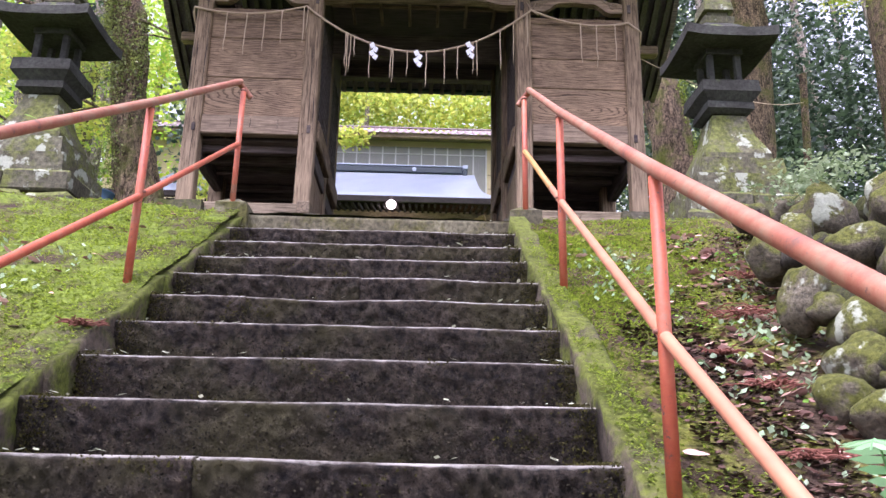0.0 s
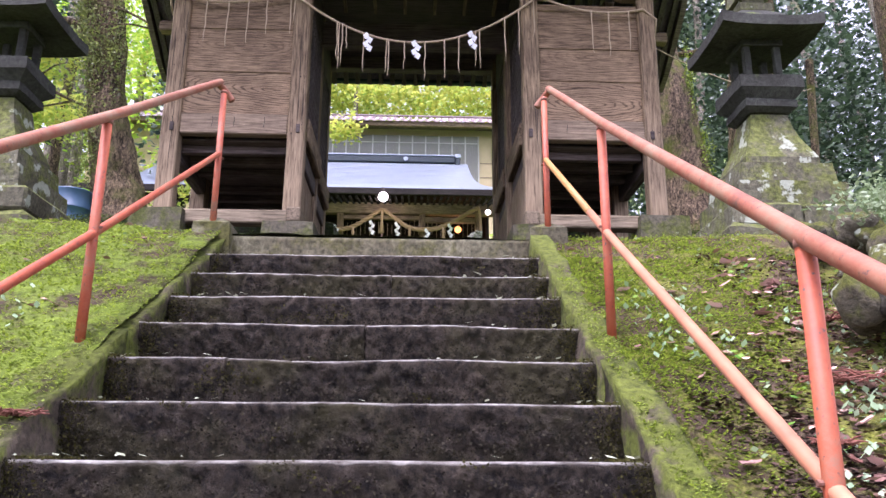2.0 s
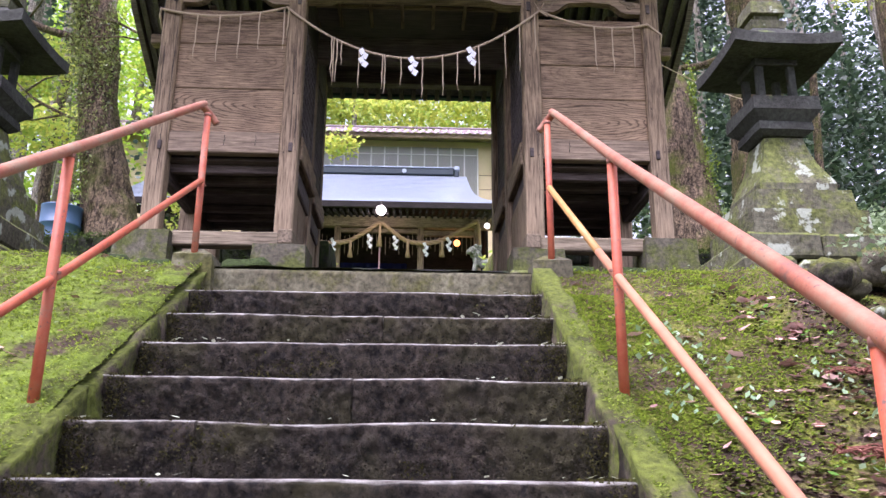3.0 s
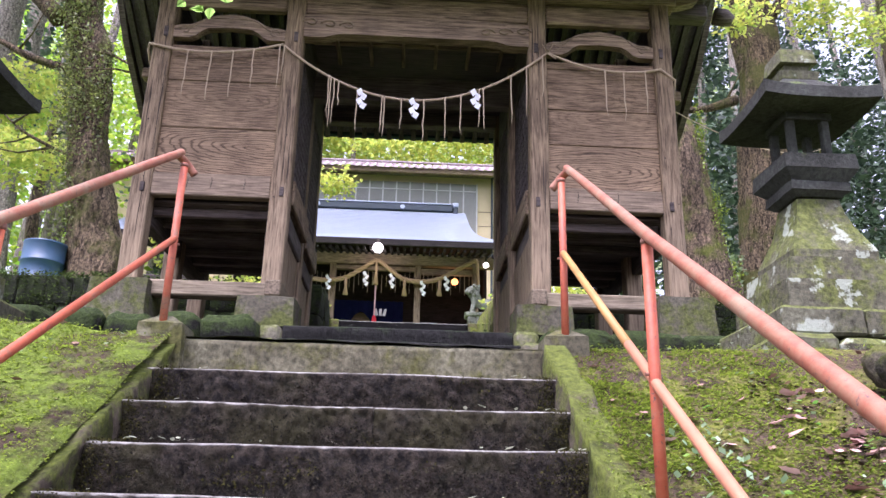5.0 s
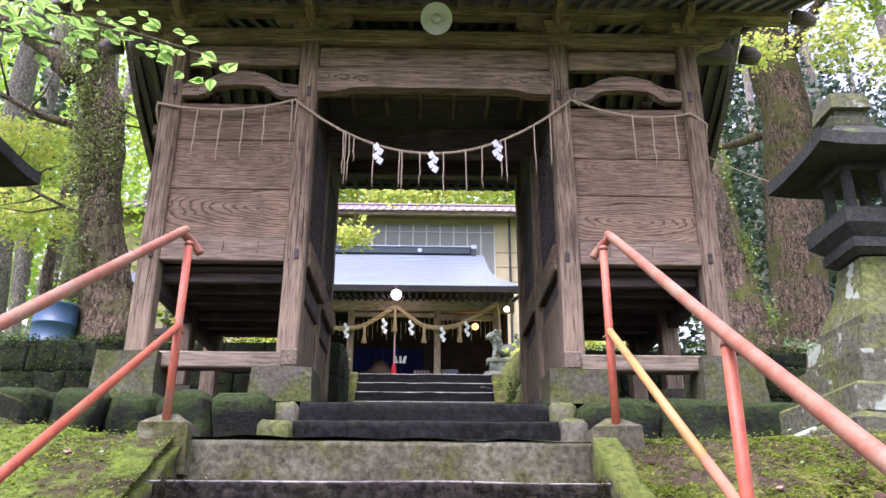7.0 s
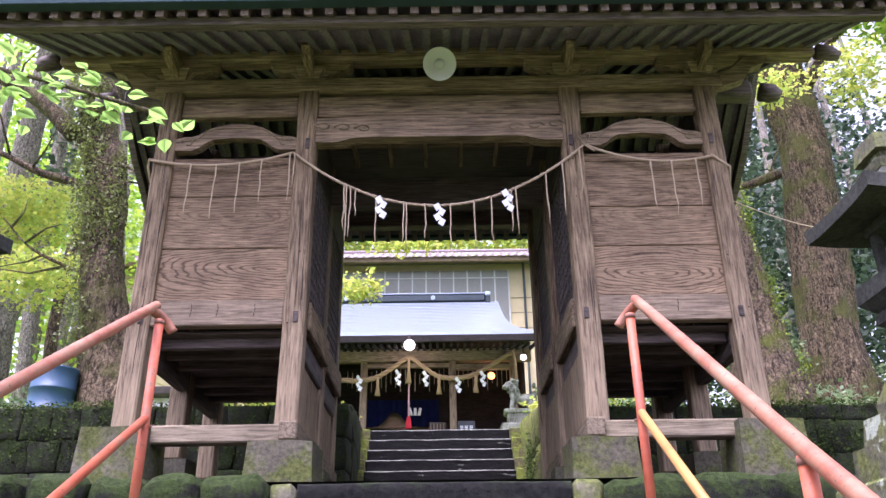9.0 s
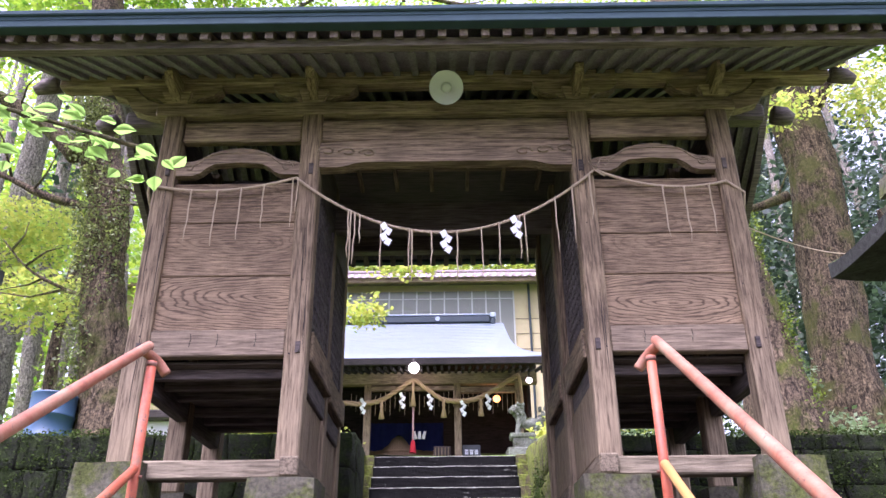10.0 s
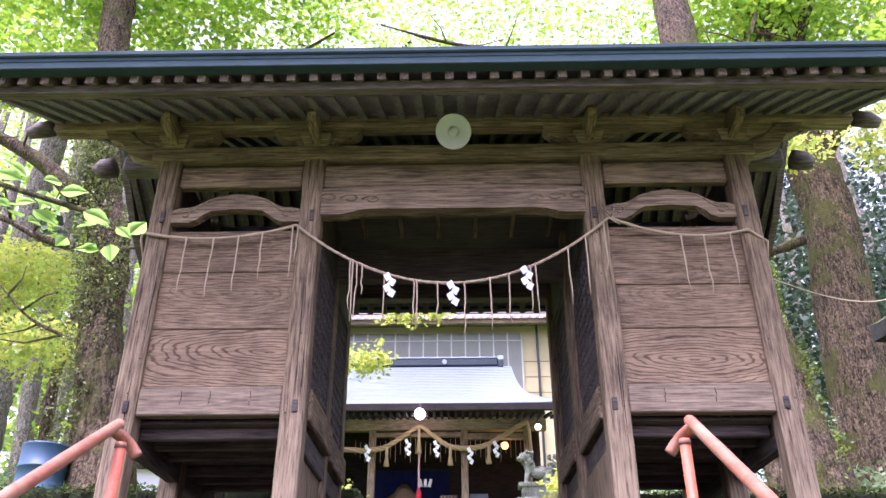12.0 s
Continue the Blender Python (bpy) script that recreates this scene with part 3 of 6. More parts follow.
def stairs():
    t = thing("stairs", (GX, 5.2, 2.66), "long flight of dark damp stone steps, worn edges pale with painted sheen", "stairs", kind="structure")
    rnd = random.Random(3)
    for i in range(1, 30):
        y, z = 4.874 - TREAD * (i - 1), 2.661 - RISE * (i - 1)
        cuts = [SX0 - 0.03] + sorted(rnd.uniform(-0.6, 0.5) for _ in range(rnd.choice((0, 0, 1)))) + [SX1 + 0.03]
        st = part("step", worn_step(cuts[0], cuts[1] - 0.002, y, y + TREAD + 0.015, z - RISE - 0.02, z), stair_stone, t, smooth=True)
        if len(cuts) > 2:
            part("step_stone", worn_step(cuts[1] + 0.002, cuts[2], y + 0.004, y + TREAD + 0.015, z - RISE - 0.02, z - 0.002), stair_stone, st, smooth=True)
    part("step", worn_step(SX0 - 0.03, SX1 + 0.03, 5.2, 5.62, 2.63, 2.852, 0.005), kerb_pale, t, "pale stained concrete kerb step with moss", smooth=True)
    part("step", worn_step(-0.40, 0.83, 6.5, 7.1, 2.8, 3.14), near_black_stone, t, smooth=True)
    part("step", worn_step(-0.715, -0.404, 6.51, 7.1, 2.8, 3.135), near_black_stone, t, smooth=True)
    part("step", worn_step(-0.76, 0.846, 7.0, 7.6, 2.8, 3.335), near_black_stone, t, smooth=True)
    part("step", worn_step(-0.9, 1.05, 7.6, 10.6, 2.9, 3.38), dark_earth, t, "dark worn threshold floor under the gate", smooth=True)
    return t


stairs()


def upper_stairs():
    global up_st
    t = up_st = thing("upper_stairs", (-0.06, 14, 4), "steep flight of dark stone steps up to the shrine", "stairs", kind="structure")
    for k in range(12):
        y, z = 16.0 - 0.25 * k, 5.6 - 0.21 * k
        part("step", worn_step(-1.2, 1.2, y, y + 0.3, z - 0.23, z, 0.01, 40), sheen_step_stone, t, smooth=True)
        for a, b in ((-1.42, -1.205), (1.205, 1.42)):
            part("side_stone", one_box((a, y, z - 0.24), (b, y + 0.248, z + 0.02), 0.012), moss_bright, t, "bright mossy side stone")
    part("ledge", one_box((-1.5, 16.25, 5.5), (1.4, 16.8, 5.63), 0.01), kerb_pale, t)


upper_stairs()


def kerb(side):
    x0, x1 = ((SX0 - 0.17, SX0) if side < 0 else (SX1, SX1 + 0.11))
    t = thing("kerb", (x0, 5.2, 2.8), "mossy stone kerb running down beside the steps", "kerb", kind="structure")
    y = 5.2
    rnd = random.Random(side + 5)
    while y > -4.5:
        y0 = y - rnd.uniform(0.6, 1.0)
        bm = bmesh.new()
        up = (0.035 if side > 0 else 0.015) + rnd.uniform(-0.012, 0.012)
        profile(bm, [(y0 + 0.006, stair_line(y0) - 0.3), (y0 + 0.006, stair_line(y0) + up), (y, stair_line(y) + up), (y, stair_line(y) - 0.3)], x0, x1 + rnd.uniform(-0.008, 0.006), "x")
        roughen(bm, 0.03, 8, 6)
        part("kerb_stone", bm, kerb_stone, t, smooth=True)
        y = y0
    return t


kerb(-1)
kerb(1)

# ---- gate ----
ROWS_Y = (7.85, 9.05, 10.15)          # front faces of the three rows of posts
SHIFT = (0.0, -0.03, -0.06)
POSTX = [-2.2, -1.03, 1.205, 2.37]
PW = 0.165
gate = thing("gate", (GX, 9.1, 3.4), "old unpainted timber shrine gate with boarded side bays", "gate")


def peg(post, x, y, z, h=0.085):
    part("peg", one_box((x - 0.018, y - 0.012, z - h / 2), (x + 0.018, y + 0.01, z + h / 2), 0.003), wood_dark, post)


def post_mesh(px, y, z0, z1):
    bm = bmesh.new()
    box(bm, (px - PW / 2, y, z0), (px + PW / 2, y + PW, z1), 0.014)
    bmesh.ops.subdivide_edges(bm, edges=[e for e in bm.edges if abs(e.verts[0].co.z - e.verts[1].co.z) > 1], cuts=9)
    for v in bm.verts:
        v.co += noise.noise_vector(v.co * 1.6) * 0.007
    return bm


for gy, sh in zip(ROWS_Y, SHIFT):
    for i, px in enumerate(POSTX):
        z0 = 3.73 if i in (1, 2) else 3.84
        p = part("post", post_mesh(px + sh, gy, z0, 6.9), wood_z, gate, "weathered square post")
        if gy == ROWS_Y[0]:
            rc = random.Random(i * 7 + 3)
            for k in range(4):
                xc, zc, ln = px + rc.uniform(-0.06, 0.06), rc.uniform(4.0, 6.0), rc.uniform(0.4, 1.1)
                pts = [(xc + rc.uniform(-0.003, 0.003), gy + 0.0015, zc + ln * q / 6) for q in range(7)]
                part("crack", one_tube(pts, [0.0006, 0.002, 0.003, 0.0035, 0.003, 0.002, 0.0006], 5), shade_dark_wood, p)
            for k in range(4):
                xc, zc = px + rc.uniform(-0.06, 0.06), rc.uniform(4.2, 6.1)
                part("nail_hole", one_tube([(xc, gy + 0.003, zc), (xc, gy - 0.001, zc)], 0.006, 8), shade_dark_wood, p)
            peg(p, px + 0.02 * (1 if px < 0 else -1), gy, 4.675)
            peg(p, px + 0.02 * (1 if px < 0 else -1), gy, 6.2, 0.1)
    for i, px in enumerate(POSTX):
        z0 = 3.725 if i in (1, 2) else 3.835
        bm = bmesh.new()
        a0 = 0.255 if gy == ROWS_Y[0] else 0.17
        frustum(bm, (px + sh, gy + 0.09), 3.1, z0, a0, a0 * 0.88)
        roughen(bm, 0.012, 5, 3)
        part("plinth", bm, plinth_stone, gate, "square mossy stone plinth")


def carved_outline(x0, x1, zb, zt, rise):
    """A carved tie beam: ends dip down, the middle is cut higher, with curled shoulders."""
    w = x1 - x0
    pts = [(0, zt), (0.1, zt + 0.01), (0.3, zt + 0.02), (0.5, zt + 0.022), (0.7, zt + 0.02), (0.9, zt + 0.01), (1, zt), (1, zb), (0.93, zb), (0.9, zb + rise * 0.15), (0.86, zb + rise * 0.75), (0.82, zb + rise), (0.5, zb + rise), (0.18, zb + rise), (0.14, zb + rise * 0.75), (0.1, zb + rise * 0.15), (0.07, zb), (0, zb)]
    return [(x0 + u * w, z) for u, z in pts]


def frog_leg(x0, x1, zb, zt):
    """An arched strut with curled feet, over the boards of a side bay."""
    w, h = x1 - x0, zt - zb
    top = [(0, 0.42), (0.06, 0.5), (0.14, 0.52), (0.2, 0.62), (0.28, 0.82), (0.38, 0.94), (0.5, 1.0), (0.62, 0.94), (0.72, 0.82), (0.8, 0.62), (0.86, 0.52), (0.94, 0.5), (1, 0.42)]
    low = [(1, 0.0), (0.86, 0.0), (0.8, 0.1), (0.76, 0.26), (0.7, 0.4), (0.5, 0.46), (0.3, 0.4), (0.24, 0.26), (0.2, 0.1), (0.14, 0.0), (0, 0.0)]
    return [(x0 + u * w, zb + v * h) for u, v in top + low]


def lattice(x, y0, y1, z0, z1, parent):
    bm = bmesh.new()
    box(bm, (x - 0.02, y0, z0), (x + 0.02, y0 + 0.05, z1))
    box(bm, (x - 0.02, y1 - 0.05, z0), (x + 0.02, y1, z1))
    box(bm, (x - 0.019, y0 + 0.05, z0), (x + 0.019, y1 - 0.05, z0 + 0.05))
    box(bm, (x - 0.019, y0 + 0.05, z1 - 0.05), (x + 0.019, y1 - 0.05, z1))
    n = 9
    for k in range(1, n):
        yy = y0 + 0.05 + (y1 - y0 - 0.1) * k / n
        box(bm, (x - 0.012, yy - 0.014, z0 + 0.05), (x + 0.012, yy + 0.014, z1 - 0.05))
    m = int((z1 - z0) / 0.095)
    for k in range(1, m):
        zz = z0 + 0.05 + (z1 - z0 - 0.1) * k / m
        box(bm, (x - 0.01, y0 + 0.05, zz - 0.014), (x + 0.01, y1 - 0.05, zz + 0.014))
    part("lattice", bm, wood_y_shade, parent, "square wooden lattice, coloured dark for the shade inside the gate")


for a, b in ((0, 1), (2, 3)):
    x0, x1 = POSTX[a] + PW / 2, POSTX[b] - PW / 2
    zs = [4.83, 5.27, 5.735, 6.1] if a == 0 else [4.83, 5.25, 5.6, 6.02, 6.1]
    figures = [(x0 + 0.88, 5.08, 0.8), (x0 + 0.5, 5.55, 0.35), (x0 + 0.3, 6.0, 0.2)] if a == 0 else [(x0 + 0.5, 5.0, 0.8), (x0 + 0.7, 5.5, 0.3), (x0 + 0.2, 5.7, 0.2), (x0, 6.2, 0.1)]
    for z0, z1, (fx, fz, fs) in zip(zs, zs[1:], figures):
        part("board", one_box((x0 - 0.01, GY0 + 0.05, z0 + 0.003), (x1 + 0.01, GY0 + 0.085, z1 - 0.003), 0.006), board_material("flat_sawn_board", fx, fz, fs), gate, "weathered board with looping grain" if fs > 0.5 else "")
    rl = part("rail", one_box((x0, GY0 + 0.02, 4.62), (x1, GY0 + 0.12, 4.826), 0.01), wood_pale_brown, gate, "pale brown weathered rail")
    for k, u in enumerate((0.3, 0.5, 0.78) if a == 0 else (0.25, 0.6)):
        xk = x0 + (x1 - x0) * u
        part("knot", one_tube([(xk, GY0 + 0.024, 4.73), (xk + 0.004, GY0 + 0.018, 4.73)], 0.012, 9), wood_pale, rl)
        part("split", one_tube([(xk, GY0 + 0.02, 4.79), (xk + 0.006, GY0 + 0.019, 4.75), (xk - 0.003, GY0 + 0.019, 4.69)], 0.0025, 5), shade_dark_wood, rl)
    xs0, xs1 = (x0 - 0.02, x1 + 0.12) if a == 0 else (x0 - 0.16, x1)
    part("sill", one_box((xs0, GY0 - 0.03, 3.735), (xs1, GY0 + 0.12, 3.862), 0.012), wood_pale, gate, "pale worn timber sill")
    part("rail", one_box((x0, GY0 + 0.03, 6.5), (x1, GY0 + 0.13, 6.7), 0.02), wood_x, gate)
    bm = bmesh.new()
    profile(bm, frog_leg(x0 - 0.005, x1 + 0.005, 6.16, 6.42), GY0 + 0.02, GY0 + 0.1)
    fl = part("frog_leg_strut", bm, wood_x, gate, "carved arched strut")
    for s in (-1, 1):
        mx, hw = (x0 + x1) / 2, (x1 - x0) / 2
        pts = [(mx + s * hw * u, GY0 + 0.018, 6.16 + 0.26 * v) for u, v in ((0.93, 0.4), (0.8, 0.36), (0.68, 0.42), (0.6, 0.55), (0.52, 0.68), (0.4, 0.78), (0.2, 0.82), (0.0, 0.83))]
        part("carving", one_tube(smooth_path(pts, 4), 0.007, 6), wood_pale_brown, fl, smooth=True)
        pts = [(mx + s * (hw * 0.8 + 0.05 * math.cos(u) * (1 - u / 9)), GY0 + 0.018, 6.235 + 0.05 * math.sin(u) * (1 - u / 9)) for u in [j * 0.5 for j in range(12)]]
        part("carving", one_tube(pts, 0.007, 6), wood_pale_brown, fl, smooth=True)
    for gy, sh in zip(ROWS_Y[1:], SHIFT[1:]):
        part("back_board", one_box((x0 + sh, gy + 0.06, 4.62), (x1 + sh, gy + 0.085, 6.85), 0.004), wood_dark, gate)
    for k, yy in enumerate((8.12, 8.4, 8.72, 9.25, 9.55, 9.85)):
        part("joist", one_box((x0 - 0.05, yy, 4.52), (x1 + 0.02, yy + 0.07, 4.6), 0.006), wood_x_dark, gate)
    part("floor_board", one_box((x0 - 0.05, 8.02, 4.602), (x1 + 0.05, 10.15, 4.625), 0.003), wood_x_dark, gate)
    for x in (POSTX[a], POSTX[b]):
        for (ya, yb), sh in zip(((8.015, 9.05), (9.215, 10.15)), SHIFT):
            part("side_beam", one_box((x + sh - 0.05, ya, 4.42), (x + sh + 0.05, yb, 4.6), 0.01), wood_y_shade, gate)
    xin = POSTX[1] + 0.03 if a == 0 else POSTX[2] - 0.03
    xo = POSTX[0] - 0.03 if a == 0 else POSTX[3] + 0.03
    for (ya, yb), sh in zip(((8.015, 9.05), (9.215, 10.15)), SHIFT):
        xx = xin + sh
        lattice(xx, ya + 0.003, yb - 0.003, 4.86, 6.25, gate)
        s = 1 if a == 0 else -1
        lo, hi = sorted((xx - 0.05 * s, xx + 0.075 * s))
        part("side_rail", one_box((lo, ya, 4.62), (hi, yb, 4.855), 0.012), wood_y2, gate)
        part("side_board", one_box((xx - 0.035, ya, 6.25), (xx + 0.02, yb, 6.85), 0.004), wood_y_shade, gate)
        part("side_board", one_box((xx - 0.04, ya + 0.03, 3.9), (xx - 0.01, (ya + yb) / 2, 4.42), 0.004), wood_z, gate)
        part("side_board", one_box((xx - 0.04, (ya + yb) / 2 + 0.01, 3.9), (xx - 0.01, yb - 0.02, 4.42), 0.004), wood_z, gate)
        lo, hi = sorted((xx - 0.06 * s, xx + 0.07 * s))
        part("side_sill", one_box((lo, ya - (0.25 if ya < 9 else 0.1), 3.74), (hi, yb, 3.875), 0.012), wood_pale_y, gate, "pale worn side sill")
        for k in range(4):
            z0 = 4.62 + k * 0.56
            part("outer_board", one_box((xo + sh - 0.015, ya, z0 + 0.003), (xo + sh + 0.015, yb, z0 + 0.555), 0.004), wood_y_shade, gate)
part("rail", one_box((POSTX[0] - 0.16, GY0 - 0.012, 6.735), (POSTX[3] + 0.16, GY0 + 0.18, 6.86), 0.01), wood_x, gate)
part("rail", one_box((POSTX[1] + PW / 2, GY0 + 0.03, 6.49), (POSTX[2] - PW / 2, GY0 + 0.13, 6.695), 0.01), wood_x, gate)
bm = bmesh.new()
profile(bm, carved_outline(POSTX[1] + PW / 2, POSTX[2] - PW / 2, 6.215, 6.45, 0.045), GY0 + 0.005, GY0 + 0.12)
cb = part("carved_beam", bm, wood_x, gate, "carved beam with scrolled ends")
for s in (-1, 1):
    for k in range(3):
        cx = GX + s * (0.98 - k * 0.17)
        pts = [(cx + s * 0.075 * math.cos(u) * (1 - u / 9), GY0 + 0.002, 6.37 - k * 0.012 + 0.042 * math.sin(u) * (1 - u / 9)) for u in [j * 0.5 for j in range(13)]]
        part("carving", one_tube(pts, 0.011, 6), wood_pale_brown, cb, smooth=True)
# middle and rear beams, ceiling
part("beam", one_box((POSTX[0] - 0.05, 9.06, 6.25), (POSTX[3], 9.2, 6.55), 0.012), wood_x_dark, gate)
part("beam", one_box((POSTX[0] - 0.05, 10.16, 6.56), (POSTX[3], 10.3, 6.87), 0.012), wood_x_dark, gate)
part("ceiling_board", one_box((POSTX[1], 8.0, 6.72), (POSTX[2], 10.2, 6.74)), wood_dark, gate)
for k in range(6):
    x = POSTX[1] + 0.3 + k * 0.34
    part("batten", one_box((x - 0.018, 8.0, 6.66), (x + 0.018, 9.06, 6.718), 0.004), wood_y2, gate)
for y in (8.35, 8.7):
    part("batten", one_box((POSTX[1], y - 0.015, 6.68), (POSTX[2], y + 0.015, 6.716), 0.003), wood_x, gate)

# brackets, purlins and roof
RX0, RX1, EY0, EY1, RYM = -3.4, 3.55, 6.85, 11.0, 9.12
for px in POSTX:
    pl = [(px - 0.11, 6.862), (px - 0.17, 6.93), (px - 0.3, 6.965), (px - 0.36, 7.03), (px - 0.36, 7.07), (px + 0.36, 7.07), (px + 0.36, 7.03), (px + 0.3, 6.965), (px + 0.17, 6.93), (px + 0.11, 6.862)]
    bm = bmesh.new()
    profile(bm, pl, GY0 + 0.02, GY0 + 0.14)
    br = part("bracket", bm, wood_x, gate, "boat-shaped bracket")
    bm = bmesh.new()
    frustum(bm, (px, GY0 + 0.08), 6.86, 6.96, 0.085, 0.125)
    part("bearing_block", bm, wood_x, br)
    bm = bmesh.new()
    profile(bm, [(GY0 - 0.28, 7.0), (GY0 - 0.24, 6.93), (GY0 - 0.05, 6.9), (GY0 - 0.0, 6.87), (GY0 + 0.16, 6.87), (GY0 + 0.16, 7.07), (GY0 - 0.28, 7.07)], px - 0.035, px + 0.035, "x")
    part("nose", bm, wood_y2, br)
for y, z in ((7.86, 7.07), (10.2, 7.07)):
    part("purlin", one_box((RX0 + 0.14, y, z), (RX1 - 0.14, y + 0.15, z + 0.14), 0.015), wood_x, gate)
part("purlin", one_box((RX0 + 0.2, 9.02, 7.45), (RX1 - 0.2, 9.2, 7.65), 0.03), wood_x_dark, gate)
part("ridge_beam", one_box((RX0 + 0.2, 9.05, 7.68), (RX1 - 0.2, 9.2, 7.8), 0.03), wood_x_dark, gate)


def slope_z(y):
    """The underside of the roof boards."""
    return 6.8 + (min(abs(y - EY0), abs(EY1 - y))) * 0.62


rafter_n = 43
for k in range(rafter_n):
    x = RX0 + 0.12 + (RX1 - RX0 - 0.24) * k / (rafter_n - 1)
    for ys in ((EY0 + 0.04, RYM), (EY1 - 0.04, RYM)):
        bm = bmesh.new()
        a, b = ys
        zlo, zhi = slope_z(a) - 0.015, slope_z(b) - 0.015
        profile(bm, [(a, zlo - 0.075), (a, zlo), (b, zhi), (b, zhi - 0.075)], x - 0.03, x + 0.03, "x")
        part("rafter", bm, rafter_tip if a < 8 else wood_y_shade, gate)
for k in range(rafter_n - 1):
    x = RX0 + 0.2 + (RX1 - RX0 - 0.4) * k / (rafter_n - 2)
    bm = bmesh.new()
    a, b = EY0 + 0.26, RYM
    zlo, zhi = slope_z(a) - 0.13, slope_z(b) - 0.14
    profile(bm, [(a, zlo - 0.07), (a, zlo), (b, zhi), (b, zhi - 0.07)], x - 0.028, x + 0.028, "x")
    part("lower_rafter", bm, wood_flare_y, gate)
part("eave_batten", one_box((RX0 + 0.05, EY0 + 0.12, 6.72), (RX1 - 0.05, EY0 + 0.2, 6.79), 0.004), wood_x_dark, gate)
for a in (EY0, EY1):
    bm = bmesh.new()
    profile(bm, [(a, slope_z(a)), (a, slope_z(a) + 0.03), (RYM, slope_z(RYM) + 0.03), (RYM, slope_z(RYM))], RX0 + 0.03, RX1 - 0.03, "x")
    part("roof_board", bm, wood_flare_y, gate)
bm = bmesh.new()
profile(bm, [(EY0 + 0.3, slope_z(EY0 + 0.3) - 0.18), (EY0 + 0.3, slope_z(EY0 + 0.3) - 0.165), (RYM - 0.05, slope_z(RYM - 0.05) - 0.165), (RYM - 0.05, slope_z(RYM - 0.05) - 0.18)], RX0 + 0.16, RX1 - 0.16, "x")
part("soffit_board", bm, wood_flare_y, gate)
for a, nm in ((EY0 - 0.06, "front"), (EY1 + 0.06, "back")):
    bm = bmesh.new()
    d = 1 if a < 9 else -1
    profile(bm, [(a, 6.85), (a, 6.91), (a + 0.05 * d, 6.95), (RYM, 8.58), (RYM, 8.28), (a + 0.12 * d, 6.86)], RX0, RX1, "x")
    part("roof_slope", bm, roof_metal, gate, "green oxidised sheet metal roof slope")
    lo, hi = sorted((a - 0.02 * d, a + 0.06 * d))
    part("eave_trim", one_box((RX0, lo, 6.88), (RX1, hi, 6.93), 0.01), roof_metal, gate)
    lo, hi = sorted((a + 0.005 * d, a + 0.1 * d))
    part("fascia", one_box((RX0 + 0.02, lo, 6.79), (RX1 - 0.02, hi, 6.857), 0.006), roof_metal, gate)
for x in (RX0 - 0.02, RX1 - 0.05):
    for a in (EY0 - 0.02, EY1 + 0.02):
        bm = bmesh.new()
        d = 1 if a < 9 else -1
        profile(bm, [(a, 6.74), (a, 6.9), (a + 1.2 * d, 7.62), (RYM, 8.5), (RYM, 8.1), (a + 1.1 * d, 7.34), (a + 0.35 * d, 6.88)], x, x + 0.07, "x")
        part("bargeboard", bm, wood_x_dark, gate)
for s, x in ((-1, RX0 + 0.1), (1, RX1 - 0.1)):
    for y, z, r in ((7.93, 7.14, 0.07), (9.11, 7.55, 0.1)):
        part("beam_end", one_tube([(x, y, z), (x + s * 0.12, y, z - 0.02), (x + s * 0.2, y, z - 0.06)], [r, r, r * 0.6], 12), wood_x_dark, gate, smooth=True)
part("ridge_cap", one_box((RX0 - 0.05, RYM - 0.14, 8.55), (RX1 + 0.05, RYM + 0.14, 8.7), 0.03), roof_metal, gate)
for s, x0, x1 in ((-1, POSTX[0] - 0.62, POSTX[0] - 0.08), (1, POSTX[3] + 0.08, POSTX[3] + 0.62)):
    xx = (lambda u: x1 - (x1 - x0) * u) if s < 0 else (lambda u: x0 + (x1 - x0) * u)
    bm = bmesh.new()
    profile(bm, [(xx(0), 6.735), (xx(0), 6.86), (xx(0.35), 6.93), (xx(0.6), 7.05), (xx(1), 7.07), (xx(0.9), 6.98), (xx(0.7), 6.95), (xx(0.55), 6.82), (xx(0.3), 6.77)], GY0 + 0.03, GY0 + 0.13)
    part("bracket_nose", bm, wood_x, gate, "carved nose bracket")

# ---- rope and paper streamers on the gate ----
def sag(a, b, drop, n=18):
    a, b = Vector(a), Vector(b)
    return [a.lerp(b, i / n) - Vector((0, 0, drop * 4 * (i / n) * (1 - i / n))) for i in range(n + 1)]


def zigzag(name, at, h, parent, mat, w=0.045):
    bm = bmesh.new()
    n = 4
    for k in range(n):
        s = 1 if k % 2 else -1
        z1, z0 = at[2] - h * k / n, at[2] - h * (k + 1.15) / n
        m = Matrix.Translation((at[0] + s * w * 0.35, at[1] - 0.006 * k, (z0 + z1) / 2)) @ Matrix.Rotation(s * 0.45, 4, "Y") @ Matrix.Rotation(0.4 * s, 4, "Z")
        box(bm, (-w / 2, -0.001, -h / n * 0.6), (w / 2, 0.001, h / n * 0.6), 0, m)
    return part(name, bm, mat, parent)


